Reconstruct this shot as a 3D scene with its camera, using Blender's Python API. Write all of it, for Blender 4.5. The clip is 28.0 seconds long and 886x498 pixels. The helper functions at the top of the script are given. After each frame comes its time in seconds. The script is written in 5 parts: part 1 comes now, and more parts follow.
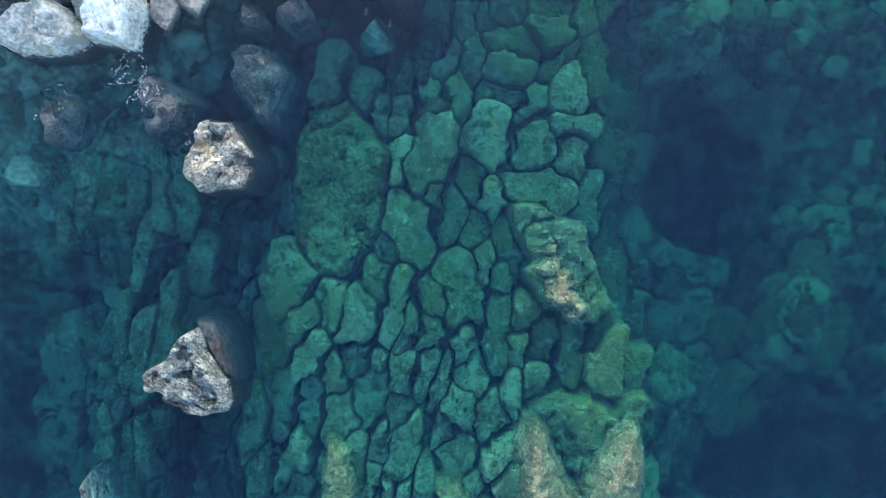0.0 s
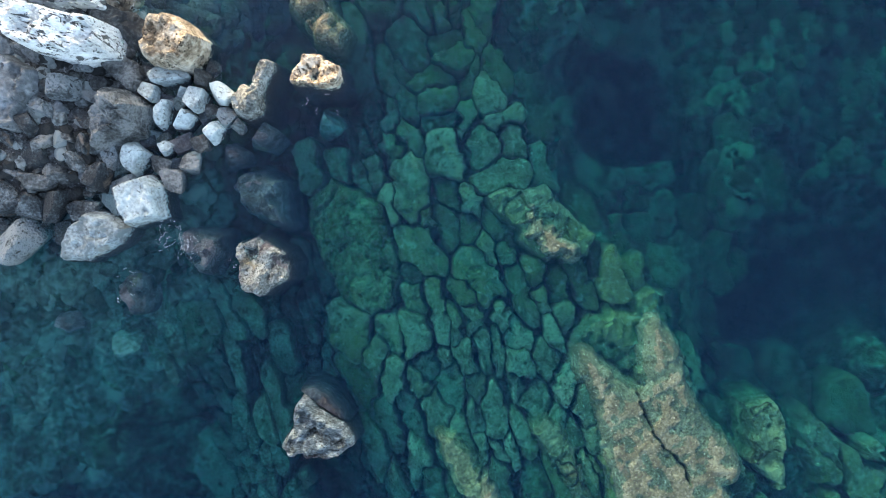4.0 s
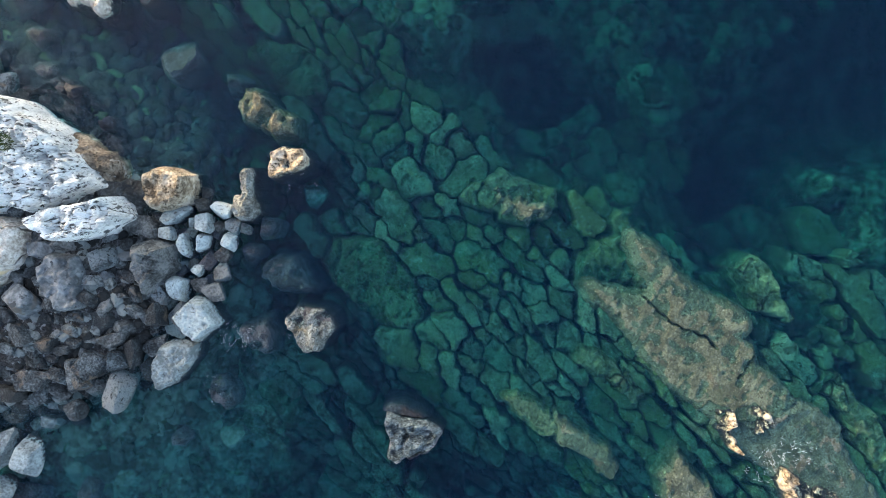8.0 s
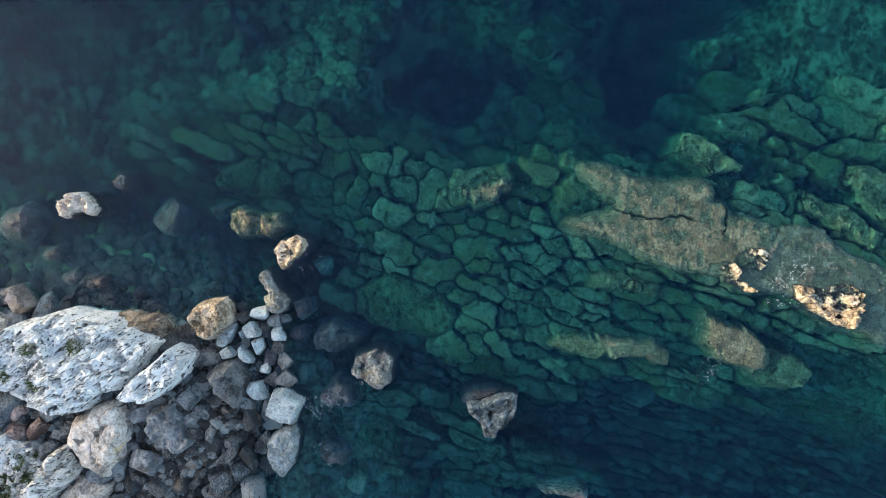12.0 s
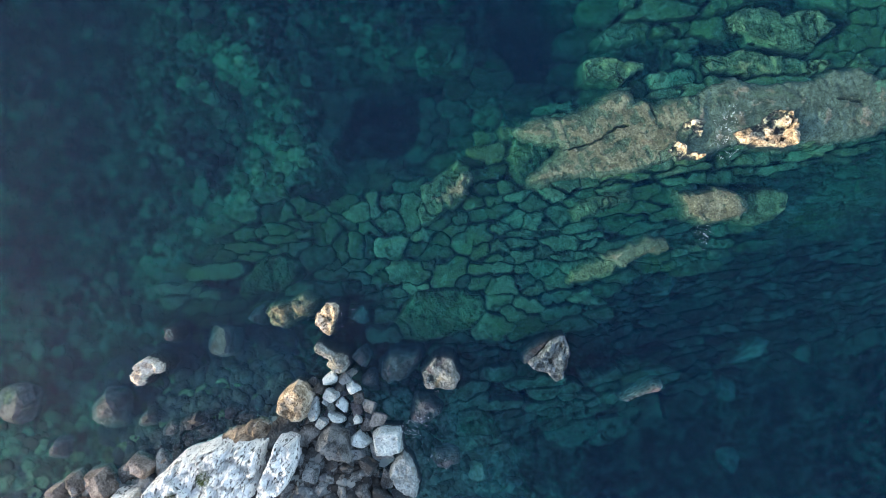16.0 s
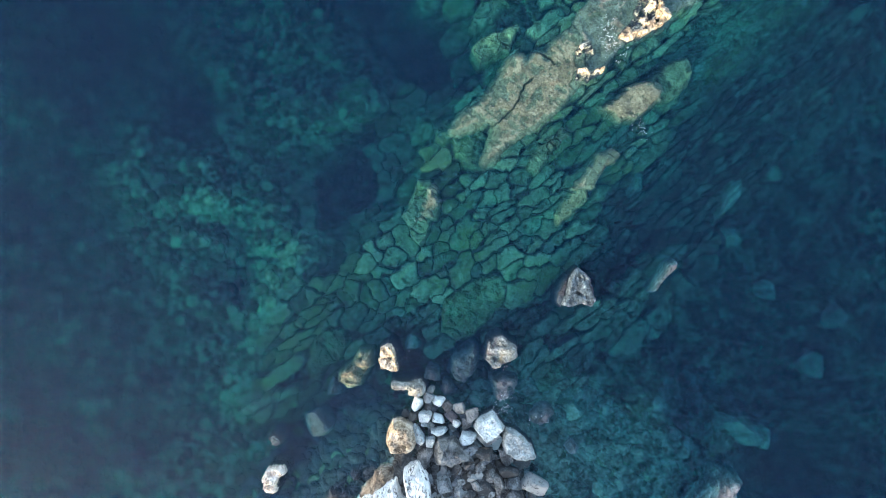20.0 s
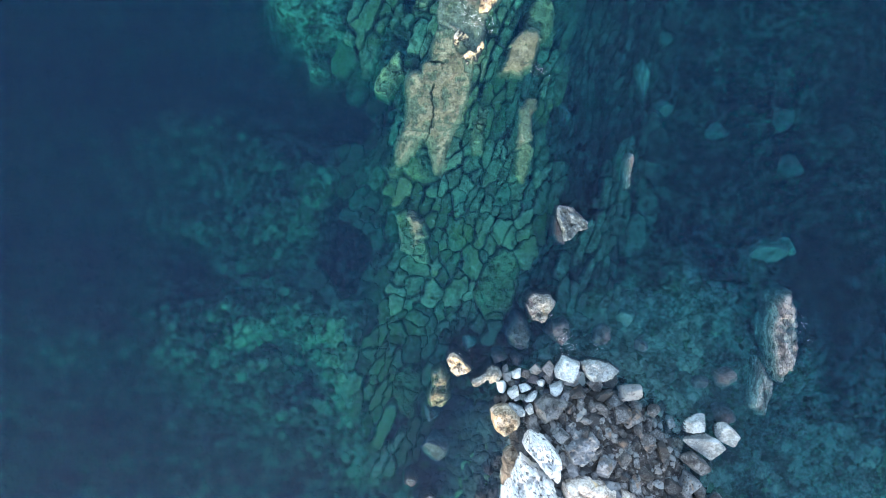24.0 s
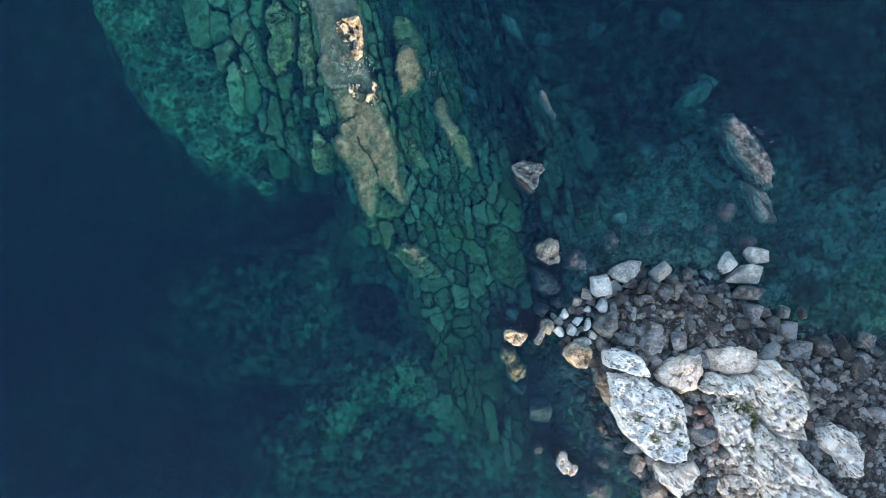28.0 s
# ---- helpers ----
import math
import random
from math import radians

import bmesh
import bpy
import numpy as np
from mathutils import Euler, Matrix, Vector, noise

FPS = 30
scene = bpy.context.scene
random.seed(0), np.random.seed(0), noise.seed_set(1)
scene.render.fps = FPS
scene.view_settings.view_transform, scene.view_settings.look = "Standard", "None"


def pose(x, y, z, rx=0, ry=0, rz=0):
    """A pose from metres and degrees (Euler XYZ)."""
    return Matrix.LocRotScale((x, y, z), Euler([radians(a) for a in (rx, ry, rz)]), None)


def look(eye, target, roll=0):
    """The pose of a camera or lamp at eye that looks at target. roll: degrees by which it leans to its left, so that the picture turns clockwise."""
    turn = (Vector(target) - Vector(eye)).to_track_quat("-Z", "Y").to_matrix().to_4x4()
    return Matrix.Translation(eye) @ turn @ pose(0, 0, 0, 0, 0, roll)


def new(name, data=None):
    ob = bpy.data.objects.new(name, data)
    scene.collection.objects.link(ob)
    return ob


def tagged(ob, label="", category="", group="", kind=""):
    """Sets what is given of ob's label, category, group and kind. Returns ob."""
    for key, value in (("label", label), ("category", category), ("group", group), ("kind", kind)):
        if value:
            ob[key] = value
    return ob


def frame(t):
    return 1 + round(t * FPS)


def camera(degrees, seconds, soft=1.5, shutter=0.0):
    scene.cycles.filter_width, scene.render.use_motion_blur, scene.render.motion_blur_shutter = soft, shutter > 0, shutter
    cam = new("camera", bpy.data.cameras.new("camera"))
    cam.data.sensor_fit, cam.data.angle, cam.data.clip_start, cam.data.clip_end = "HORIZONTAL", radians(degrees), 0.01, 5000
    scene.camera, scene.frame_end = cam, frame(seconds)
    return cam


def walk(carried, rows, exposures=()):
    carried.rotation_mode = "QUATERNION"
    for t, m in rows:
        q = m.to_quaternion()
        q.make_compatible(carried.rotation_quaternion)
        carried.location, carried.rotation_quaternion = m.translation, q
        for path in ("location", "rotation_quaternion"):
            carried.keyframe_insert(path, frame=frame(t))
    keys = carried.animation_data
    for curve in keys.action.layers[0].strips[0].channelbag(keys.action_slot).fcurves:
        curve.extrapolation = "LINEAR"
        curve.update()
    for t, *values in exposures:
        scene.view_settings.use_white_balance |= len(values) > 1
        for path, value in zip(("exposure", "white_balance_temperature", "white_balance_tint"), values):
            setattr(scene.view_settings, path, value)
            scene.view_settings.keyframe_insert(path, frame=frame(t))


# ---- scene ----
# Looking straight down from a rising, slowly turning drone: rocky cape, rubble beach and a drowned block reef.
cam = camera(72.0, 28.0, soft=1.1)
PITCH_OFF, ROLL_OFF = -2.349, 1.662
ROWS = [
    (0.0, -0.552, -1.649, 11.759, 176.29),
    (1.0, -0.579, -1.703, 12.547, 170.97),
    (2.0, -0.623, -1.730, 13.333, 164.46),
    (3.0, -0.669, -1.728, 14.094, 157.34),
    (4.0, -0.713, -1.716, 14.811, 150.45),
    (5.0, -0.760, -1.691, 15.503, 144.10),
    (6.0, -0.814, -1.641, 16.199, 138.41),
    (7.0, -0.899, -1.565, 16.897, 132.45),
    (8.0, -1.003, -1.472, 17.650, 126.21),
    (9.0, -1.098, -1.381, 18.383, 119.58),
    (10.0, -1.143, -1.273, 19.108, 112.46),
    (11.0, -1.163, -1.162, 19.757, 105.35),
    (12.0, -1.219, -1.031, 20.445, 98.40),
    (13.0, -1.225, -0.934, 21.177, 91.40),
    (14.0, -1.182, -0.842, 21.900, 84.24),
    (15.0, -1.153, -0.710, 22.583, 77.13),
    (16.0, -1.140, -0.549, 23.255, 70.06),
    (17.0, -1.078, -0.414, 23.984, 62.68),
    (18.0, -1.024, -0.297, 24.708, 55.19),
    (19.0, -0.933, -0.200, 25.484, 47.65),
    (20.0, -0.842, -0.093, 26.317, 40.05),
    (21.0, -0.714, 0.036, 27.047, 32.52),
    (22.0, -0.580, 0.149, 27.771, 24.57),
    (23.0, -0.452, 0.161, 28.534, 16.16),
    (24.0, -0.292, 0.193, 29.343, 7.96),
    (25.0, -0.119, 0.232, 30.173, -0.17),
    (26.0, 0.064, 0.214, 30.953, -8.52),
    (27.0, 0.277, 0.161, 31.645, -16.88),
    (28.0, 0.480, 0.103, 32.415, -25.46),
]
walk(cam, [(t, pose(x, y, z, PITCH_OFF, ROLL_OFF, turn)) for t, x, y, z, turn in ROWS],
     exposures=[(0, 2.84), (3, 2.63), (6, 2.21), (8, 2.07), (12, 1.90), (15, 2.09), (17, 2.40), (19, 2.70), (21, 2.83), (24, 2.93), (26, 2.73), (28, 2.28)])

# ---- light ----
SUN_EL = 24.0
world = bpy.data.worlds.new("sky")
scene.world = world
world.use_nodes = True
sky = world.node_tree.nodes.new("ShaderNodeTexSky")
sky.sky_type, sky.sun_disc = "NISHITA", False
sky.sun_elevation, sky.sun_rotation = radians(SUN_EL), radians(180)
sky.air_density, sky.dust_density, sky.ozone_density = 1.0, 3.0, 1.0
world.node_tree.links.new(sky.outputs[0], world.node_tree.nodes["Background"].inputs[0])
world.node_tree.nodes["Background"].inputs[1].default_value = 0.15
sun = new("sun", bpy.data.lights.new("sun", "SUN"))
sun.data.energy, sun.data.angle, sun.data.color = 1.2, radians(0.6), (1.0, 0.76, 0.50)
sun.matrix_world = look((0, -40, 40 * math.tan(radians(SUN_EL))), (0.8, 0, 0))
scene.view_settings.use_white_balance = True
scene.view_settings.white_balance_temperature, scene.view_settings.white_balance_tint = 7150, 8
scene.cycles.transparent_max_bounces = 40


# ---- noise and shape helpers ----
def cell_hash(ix, iy, seed):
    n = (ix.astype(np.int64) * 374761393 + iy.astype(np.int64) * 668265263 + seed * 974711) & 0x7FFFFFFF
    n = ((n ^ (n >> 13)) * 1274126177) & 0x7FFFFFFF
    n = ((n ^ (n >> 16)) * 461845907) & 0x7FFFFFFF
    return (n & 0xFFFF) / 65535.0


def vnoise(x, y, seed=0):
    """Smooth value noise in -1..1."""
    x, y = np.asarray(x, float), np.asarray(y, float)
    ix, iy = np.floor(x), np.floor(y)
    fx, fy = x - ix, y - iy
    fx, fy = fx * fx * (3 - 2 * fx), fy * fy * (3 - 2 * fy)
    a, b = cell_hash(ix, iy, seed), cell_hash(ix + 1, iy, seed)
    c, d = cell_hash(ix, iy + 1, seed), cell_hash(ix + 1, iy + 1, seed)
    return 2 * (a + (b - a) * fx + (c - a) * fy + (a - b - c + d) * fx * fy) - 1


def fbm(x, y, seed=0, octaves=4):
    x, y = np.asarray(x, float), np.asarray(y, float)
    total, amp, freq = 0.0, 0.5, 1.0
    for o in range(octaves):
        total = total + amp * vnoise(x * freq + 17.3 * o, y * freq - 9.1 * o, seed + o)
        amp, freq = amp * 0.5, freq * 2.03
    return total


def facets(x, y, scale, seed):
    """Broken rock faces: every cell a tilted plane of its own, about -1..1."""
    u, v = x * scale + 0.35 * fbm(x * scale * 1.3, y * scale * 1.3, seed + 5, 3), y * scale + 0.35 * fbm(x * scale * 1.3, y * scale * 1.3, seed + 6, 3)
    iu, iv = np.floor(u), np.floor(v)
    best, out = np.full(u.shape, 9.0), np.zeros(u.shape)
    for i in (-1, 0, 1):
        for j in (-1, 0, 1):
            a, c = iu + i, iv + j
            du, dv = u - a - cell_hash(a, c, seed), v - c - cell_hash(a, c, seed + 1)
            far = du * du + dv * dv
            plane = 1.1 * (cell_hash(a, c, seed + 2) - 0.5) + 1.6 * (cell_hash(a, c, seed + 3) - 0.5) * du + 1.6 * (cell_hash(a, c, seed + 4) - 0.5) * dv
            out = np.where(far < best, plane, out)
            best = np.minimum(best, far)
    return out


def inside_by(x, y, pts):
    """Distance to a polygon's edge, positive inside."""
    x, y = np.asarray(x, float), np.asarray(y, float)
    best, odd = np.full(x.shape, 1e9), np.zeros(x.shape, bool)
    for (ax, ay), (bx, by) in zip(pts, pts[1:] + pts[:1]):
        dx, dy = bx - ax, by - ay
        s = np.clip(((x - ax) * dx + (y - ay) * dy) / (dx * dx + dy * dy + 1e-9), 0, 1)
        best = np.minimum(best, np.hypot(x - ax - s * dx, y - ay - s * dy))
        if ay != by:
            odd ^= ((ay > y) != (by > y)) & (x < ax + (y - ay) * dx / (by - ay))
    return np.where(odd, best, -best)


def smooth(a, b, x):
    s = np.clip((np.asarray(x, float) - a) / (b - a), 0, 1)
    return s * s * (3 - 2 * s)


def bump(x, y, cx, cy, rx, ry, turn=0.0):
    """A soft mound of height 1."""
    c, s = math.cos(radians(turn)), math.sin(radians(turn))
    u, v = (x - cx) * c + (y - cy) * s, -(x - cx) * s + (y - cy) * c
    return np.exp(-((u / rx) ** 2 + (v / ry) ** 2))


# ---- materials ----
def material(name, low, mid, high, scale=1.0, rough=0.85, relief=0.3, fine=9.0, pits=0.0, spots=None, vary="", spec=0.3, relief_at=0.05, joints=0.0, ends=(0.39, 0.62), spread=0.16, hollow=0.16, bedding=None, weed_shade=None):
    """Rock-like surface: three tones at two scales, optional pits painted dark inside and coloured spots, seaweed and
    shade painted on below the sea's level, relief by bump.
    """
    m = bpy.data.materials.new(name)
    m.use_nodes = True
    nt = m.node_tree
    n, link = nt.nodes, nt.links.new
    bsdf = n["Principled BSDF"]
    bsdf.inputs["Roughness"].default_value = rough
    bsdf.inputs["Specular IOR Level"].default_value = spec
    geo = n.new("ShaderNodeNewGeometry")
    pos = geo.outputs["Position"]
    if bedding is not None:
        turn = n.new("ShaderNodeMapping")
        turn.inputs["Rotation"].default_value = (0, 0, radians(-bedding))
        squeeze = n.new("ShaderNodeVectorMath")
        squeeze.operation = "MULTIPLY"
        squeeze.inputs[1].default_value = (0.55, 2.0, 1.0)
        link(pos, turn.inputs["Vector"])
        link(turn.outputs[0], squeeze.inputs[0])
        pos = squeeze.outputs[0]

    def tex(sc, detail, distort=0.0):
        t = n.new("ShaderNodeTexNoise")
        t.inputs["Scale"].default_value, t.inputs["Detail"].default_value = sc, detail
        t.inputs["Distortion"].default_value = distort
        link(pos, t.inputs["Vector"])
        return t.outputs["Fac"]

    def maths(op, a, b):
        q = n.new("ShaderNodeMath")
        q.operation = op
        for i, v in enumerate((a, b)):
            if isinstance(v, (int, float)):
                q.inputs[i].default_value = v
            else:
                link(v, q.inputs[i])
        return q.outputs[0]

    big, small = tex(scale, 5.0, 0.6), tex(scale * fine, 6.0, 0.2)
    value = maths("ADD", maths("MULTIPLY", big, 0.55), maths("MULTIPLY", small, 0.45))
    if vary:
        info = n.new("ShaderNodeObjectInfo") if vary == "object" else geo
        rnd = info.outputs["Random" if vary == "object" else "Random Per Island"]
        value = maths("ADD", value, maths("MULTIPLY", maths("SUBTRACT", rnd, 0.5), spread))
    ramp = n.new("ShaderNodeValToRGB")
    link(value, ramp.inputs[0])
    e = ramp.color_ramp.elements
    e[0].position, e[0].color = ends[0], (*low, 1)
    e[1].position, e[1].color = ends[1], (*high, 1)
    k = e.new(0.5)
    k.color = (*mid, 1)
    colour, height = ramp.outputs[0], maths("ADD", maths("MULTIPLY", big, 0.5), small)

    def over(colour, mask, rgb):
        mix = n.new("ShaderNodeMix")
        mix.data_type = "RGBA"
        link(mask, mix.inputs[0])
        link(colour, mix.inputs[6])
        mix.inputs[7].default_value = (*rgb, 1)
        return mix.outputs[2]

    def step(v, a, b):
        r = n.new("ShaderNodeMapRange")
        link(v, r.inputs[0])
        r.inputs[1].default_value, r.inputs[2].default_value = a, b
        return r.outputs[0]

    if spots:
        for rgb, sc, a, b in spots:
            colour = over(colour, step(tex(sc, 4.0, 0.8), a, b), rgb)
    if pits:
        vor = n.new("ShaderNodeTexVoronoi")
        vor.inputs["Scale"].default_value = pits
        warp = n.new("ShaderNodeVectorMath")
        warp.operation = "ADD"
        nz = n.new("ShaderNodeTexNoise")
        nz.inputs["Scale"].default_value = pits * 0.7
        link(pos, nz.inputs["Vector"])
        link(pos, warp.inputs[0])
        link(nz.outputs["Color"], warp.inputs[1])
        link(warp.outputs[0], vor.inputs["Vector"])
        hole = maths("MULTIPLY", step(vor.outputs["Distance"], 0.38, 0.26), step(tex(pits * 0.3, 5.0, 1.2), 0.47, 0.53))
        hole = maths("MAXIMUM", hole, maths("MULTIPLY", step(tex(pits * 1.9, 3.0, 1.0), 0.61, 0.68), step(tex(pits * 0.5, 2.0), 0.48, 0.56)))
        # Shade inside the pits is painted as a fraction of the mid tone.
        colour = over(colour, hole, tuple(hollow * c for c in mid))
        height = maths("SUBTRACT", height, maths("MULTIPLY", hole, 1.6))
    if joints:
        warp = n.new("ShaderNodeVectorMath")
        warp.operation = "ADD"
        nz = n.new("ShaderNodeTexNoise")
        nz.inputs["Scale"].default_value, nz.inputs["Detail"].default_value = joints * 0.8, 4.0
        link(pos, nz.inputs["Vector"])
        link(pos, warp.inputs[0])
        link(nz.outputs["Color"], warp.inputs[1])
        vor = n.new("ShaderNodeTexVoronoi")
        vor.feature = "DISTANCE_TO_EDGE"
        vor.inputs["Scale"].default_value = joints
        link(warp.outputs[0], vor.inputs["Vector"])
        line = maths("MULTIPLY", step(vor.outputs["Distance"], 0.05, 0.0), step(tex(joints * 0.4, 2.0), 0.46, 0.56))
        colour = over(colour, line, tuple(0.5 * c for c in low))
        height = maths("SUBTRACT", height, maths("MULTIPLY", line, 1.2))
    # Drowned flanks are painted dark by height: seaweed and shade in one tone.
    if weed_shade:
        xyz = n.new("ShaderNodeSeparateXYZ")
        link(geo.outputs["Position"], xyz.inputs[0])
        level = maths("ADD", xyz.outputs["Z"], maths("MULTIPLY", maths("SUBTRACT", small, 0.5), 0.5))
        colour = over(colour, step(level, -0.01, -0.09), weed_shade)
    link(colour, bsdf.inputs["Base Color"])
    bn = n.new("ShaderNodeBump")
    bn.inputs["Strength"].default_value, bn.inputs["Distance"].default_value = relief, relief_at
    link(height, bn.inputs["Height"])
    link(bn.outputs[0], bsdf.inputs["Normal"])
    return m


GREEN_SPOTS = [((0.20, 0.21, 0.10), 0.7, 0.62, 0.74), ((0.072, 0.105, 0.048), 0.33, 0.46, 0.62), ((0.030, 0.055, 0.038), 2.6, 0.55, 0.66), ((0.115, 0.175, 0.125), 3.4, 0.56, 0.72), ((0.028, 0.050, 0.036), 9.0, 0.60, 0.67), ((0.16, 0.23, 0.17), 12.0, 0.63, 0.70)]
BLOCK_TONES = (0.044, 0.067, 0.048), (0.074, 0.112, 0.080), (0.130, 0.186, 0.132)
M_BLOCK = material("algae_block", *BLOCK_TONES, 2.2, 0.95, 1.0, 7.0, relief_at=0.06, spots=GREEN_SPOTS, vary="object", spread=0.24)
M_BLOCKS = material("algae_blocks_far", *BLOCK_TONES, 2.2, 0.95, 1.0, 7.0, relief_at=0.06, spots=GREEN_SPOTS, vary="island", spread=0.24)
M_SLAB = material("dim_slab", (0.042, 0.060, 0.048), (0.078, 0.108, 0.084), (0.150, 0.200, 0.155), 1.9, 0.95, 1.0, 8.0, vary="island", spread=0.16, relief_at=0.05, spots=[((0.030, 0.042, 0.036), 2.2, 0.56, 0.66), ((0.15, 0.20, 0.16), 5.0, 0.60, 0.70)])
M_COBBLE = material("drowned_cobble", (0.028, 0.038, 0.026), (0.078, 0.099, 0.063), (0.168, 0.202, 0.128), 1.0, 0.95, 0.9, 6.0, vary="island", spread=0.3)
M_GREYCOB = material("drowned_grey_cobble", (0.036, 0.044, 0.039), (0.088, 0.104, 0.092), (0.172, 0.196, 0.174), 1.0, 0.95, 0.9, 6.0, vary="island", spread=0.15)
M_LIGHTCOB = material("pale_drowned_rock", (0.044, 0.070, 0.062), (0.098, 0.146, 0.131), (0.177, 0.238, 0.217), 1.6, 0.95, 0.9, 6.0)
M_BED = material("sea_bed", (0.014, 0.028, 0.020), (0.062, 0.100, 0.066), (0.158, 0.232, 0.158), 1.1, 0.95, 1.0, 4.0, spots=[((0.05, 0.07, 0.06), 0.5, 0.54, 0.66), ((0.030, 0.048, 0.036), 2.0, 0.54, 0.62), ((0.15, 0.205, 0.145), 1.5, 0.58, 0.68)], relief_at=0.2)
M_TURF = material("brown_turf", (0.070, 0.068, 0.049), (0.124, 0.120, 0.085), (0.205, 0.196, 0.144), 1.6, 0.95, 1.0, 11.0, pits=13.0, hollow=0.5, ends=(0.40, 0.61), spots=[((0.07, 0.062, 0.046), 13.0, 0.55, 0.63), ((0.34, 0.315, 0.25), 17.0, 0.62, 0.70), ((0.20, 0.095, 0.065), 0.55, 0.64, 0.74), ((0.115, 0.125, 0.075), 0.8, 0.60, 0.74)], relief_at=0.04)
M_MAUVE = material("mauve_grey_turf", (0.078, 0.068, 0.057), (0.134, 0.117, 0.098), (0.210, 0.187, 0.160), 1.6, 0.95, 1.0, 11.0, pits=13.0, hollow=0.5, ends=(0.40, 0.61), spots=[((0.07, 0.062, 0.046), 13.0, 0.55, 0.63), ((0.27, 0.25, 0.215), 17.0, 0.62, 0.70), ((0.20, 0.095, 0.065), 0.55, 0.64, 0.74), ((0.115, 0.125, 0.075), 0.8, 0.60, 0.74)], relief_at=0.04)
M_OLIVE = material("olive_algae_rock", (0.040, 0.050, 0.031), (0.092, 0.108, 0.066), (0.165, 0.180, 0.115), 1.7, 0.95, 1.0, 7.0, relief_at=0.12, spots=[((0.30, 0.26, 0.14), 0.9, 0.54, 0.66), ((0.02, 0.03, 0.02), 2.4, 0.58, 0.68)], joints=0.9)
M_DULL = material("dull_olive_slab", (0.020, 0.040, 0.025), (0.050, 0.088, 0.053), (0.098, 0.150, 0.090), 1.7, 0.95, 1.0, 7.0, relief_at=0.12, spots=[((0.10, 0.115, 0.055), 0.9, 0.56, 0.70), ((0.02, 0.034, 0.022), 2.4, 0.58, 0.68)], joints=0.8)
M_YELLOW = material("sunlit_limestone", (0.15, 0.11, 0.072), (0.40, 0.325, 0.235), (0.68, 0.60, 0.48), 2.2, 0.85, 1.0, 5.0, pits=6.0, weed_shade=(0.036, 0.037, 0.044), relief_at=0.12)
M_PALE = material("pale_limestone", (0.135, 0.160, 0.165), (0.270, 0.318, 0.328), (0.400, 0.468, 0.478), 2.2, 0.85, 0.9, 6.0, vary="object", ends=(0.38, 0.63), spots=[((0.17, 0.165, 0.135), 1.2, 0.60, 0.72), ((0.10, 0.105, 0.105), 8.0, 0.61, 0.67)], weed_shade=(0.036, 0.037, 0.044), relief_at=0.05)
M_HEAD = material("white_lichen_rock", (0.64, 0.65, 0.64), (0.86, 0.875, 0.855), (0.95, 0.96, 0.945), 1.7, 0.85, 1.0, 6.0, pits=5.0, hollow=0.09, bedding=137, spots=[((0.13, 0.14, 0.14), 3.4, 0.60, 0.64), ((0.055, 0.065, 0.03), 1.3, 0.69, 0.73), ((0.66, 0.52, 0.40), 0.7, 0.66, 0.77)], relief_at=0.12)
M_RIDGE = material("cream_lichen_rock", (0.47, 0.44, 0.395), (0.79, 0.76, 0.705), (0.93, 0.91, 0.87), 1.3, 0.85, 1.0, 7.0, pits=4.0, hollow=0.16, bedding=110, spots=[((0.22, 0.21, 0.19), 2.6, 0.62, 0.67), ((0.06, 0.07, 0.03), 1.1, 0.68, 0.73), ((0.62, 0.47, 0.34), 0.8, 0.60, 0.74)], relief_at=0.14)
M_MOSSY = material("mossy_white_rock", (0.44, 0.43, 0.41), (0.76, 0.76, 0.74), (0.88, 0.88, 0.86), 1.7, 0.85, 1.0, 6.0, pits=4.5, hollow=0.11, spots=[((0.035, 0.05, 0.018), 1.2, 0.59, 0.64), ((0.50, 0.36, 0.26), 0.7, 0.62, 0.72)], relief_at=0.15, joints=0.8)
M_TAN = material("tan_limestone", (0.250, 0.210, 0.175), (0.530, 0.465, 0.398), (0.790, 0.735, 0.670), 1.5, 0.88, 1.0, 7.0, spots=[((0.70, 0.52, 0.30), 0.9, 0.64, 0.72), ((0.16, 0.145, 0.13), 2.4, 0.61, 0.68)], weed_shade=(0.036, 0.037, 0.044), relief_at=0.1, joints=0.9)
M_GREY = material("grey_stone", (0.026, 0.030, 0.034), (0.076, 0.088, 0.096), (0.200, 0.228, 0.240), 2.4, 0.88, 1.0, 7.0, vary="object", spread=0.3, spots=[((0.17, 0.13, 0.10), 1.5, 0.60, 0.7), ((0.03, 0.034, 0.037), 7.0, 0.60, 0.68)], relief_at=0.1)
M_BROWN = material("brown_grey_stone", (0.029, 0.031, 0.032), (0.078, 0.083, 0.085), (0.180, 0.190, 0.192), 2.0, 0.9, 1.0, 7.0, vary="object", spread=0.22, relief_at=0.08)
M_SHINGLE = material("shingle", (0.016, 0.018, 0.019), (0.056, 0.062, 0.063), (0.165, 0.188, 0.190), 1.8, 0.88, 0.8, 6.0, vary="island", spread=0.5)
M_PURPLE = material("wet_purple_stone", (0.045, 0.038, 0.044), (0.098, 0.084, 0.095), (0.190, 0.165, 0.178), 2.6, 0.6, 1.0, 8.0, pits=9.0, hollow=0.45, spots=[((0.16, 0.14, 0.10), 1.6, 0.63, 0.72)], relief_at=0.08)
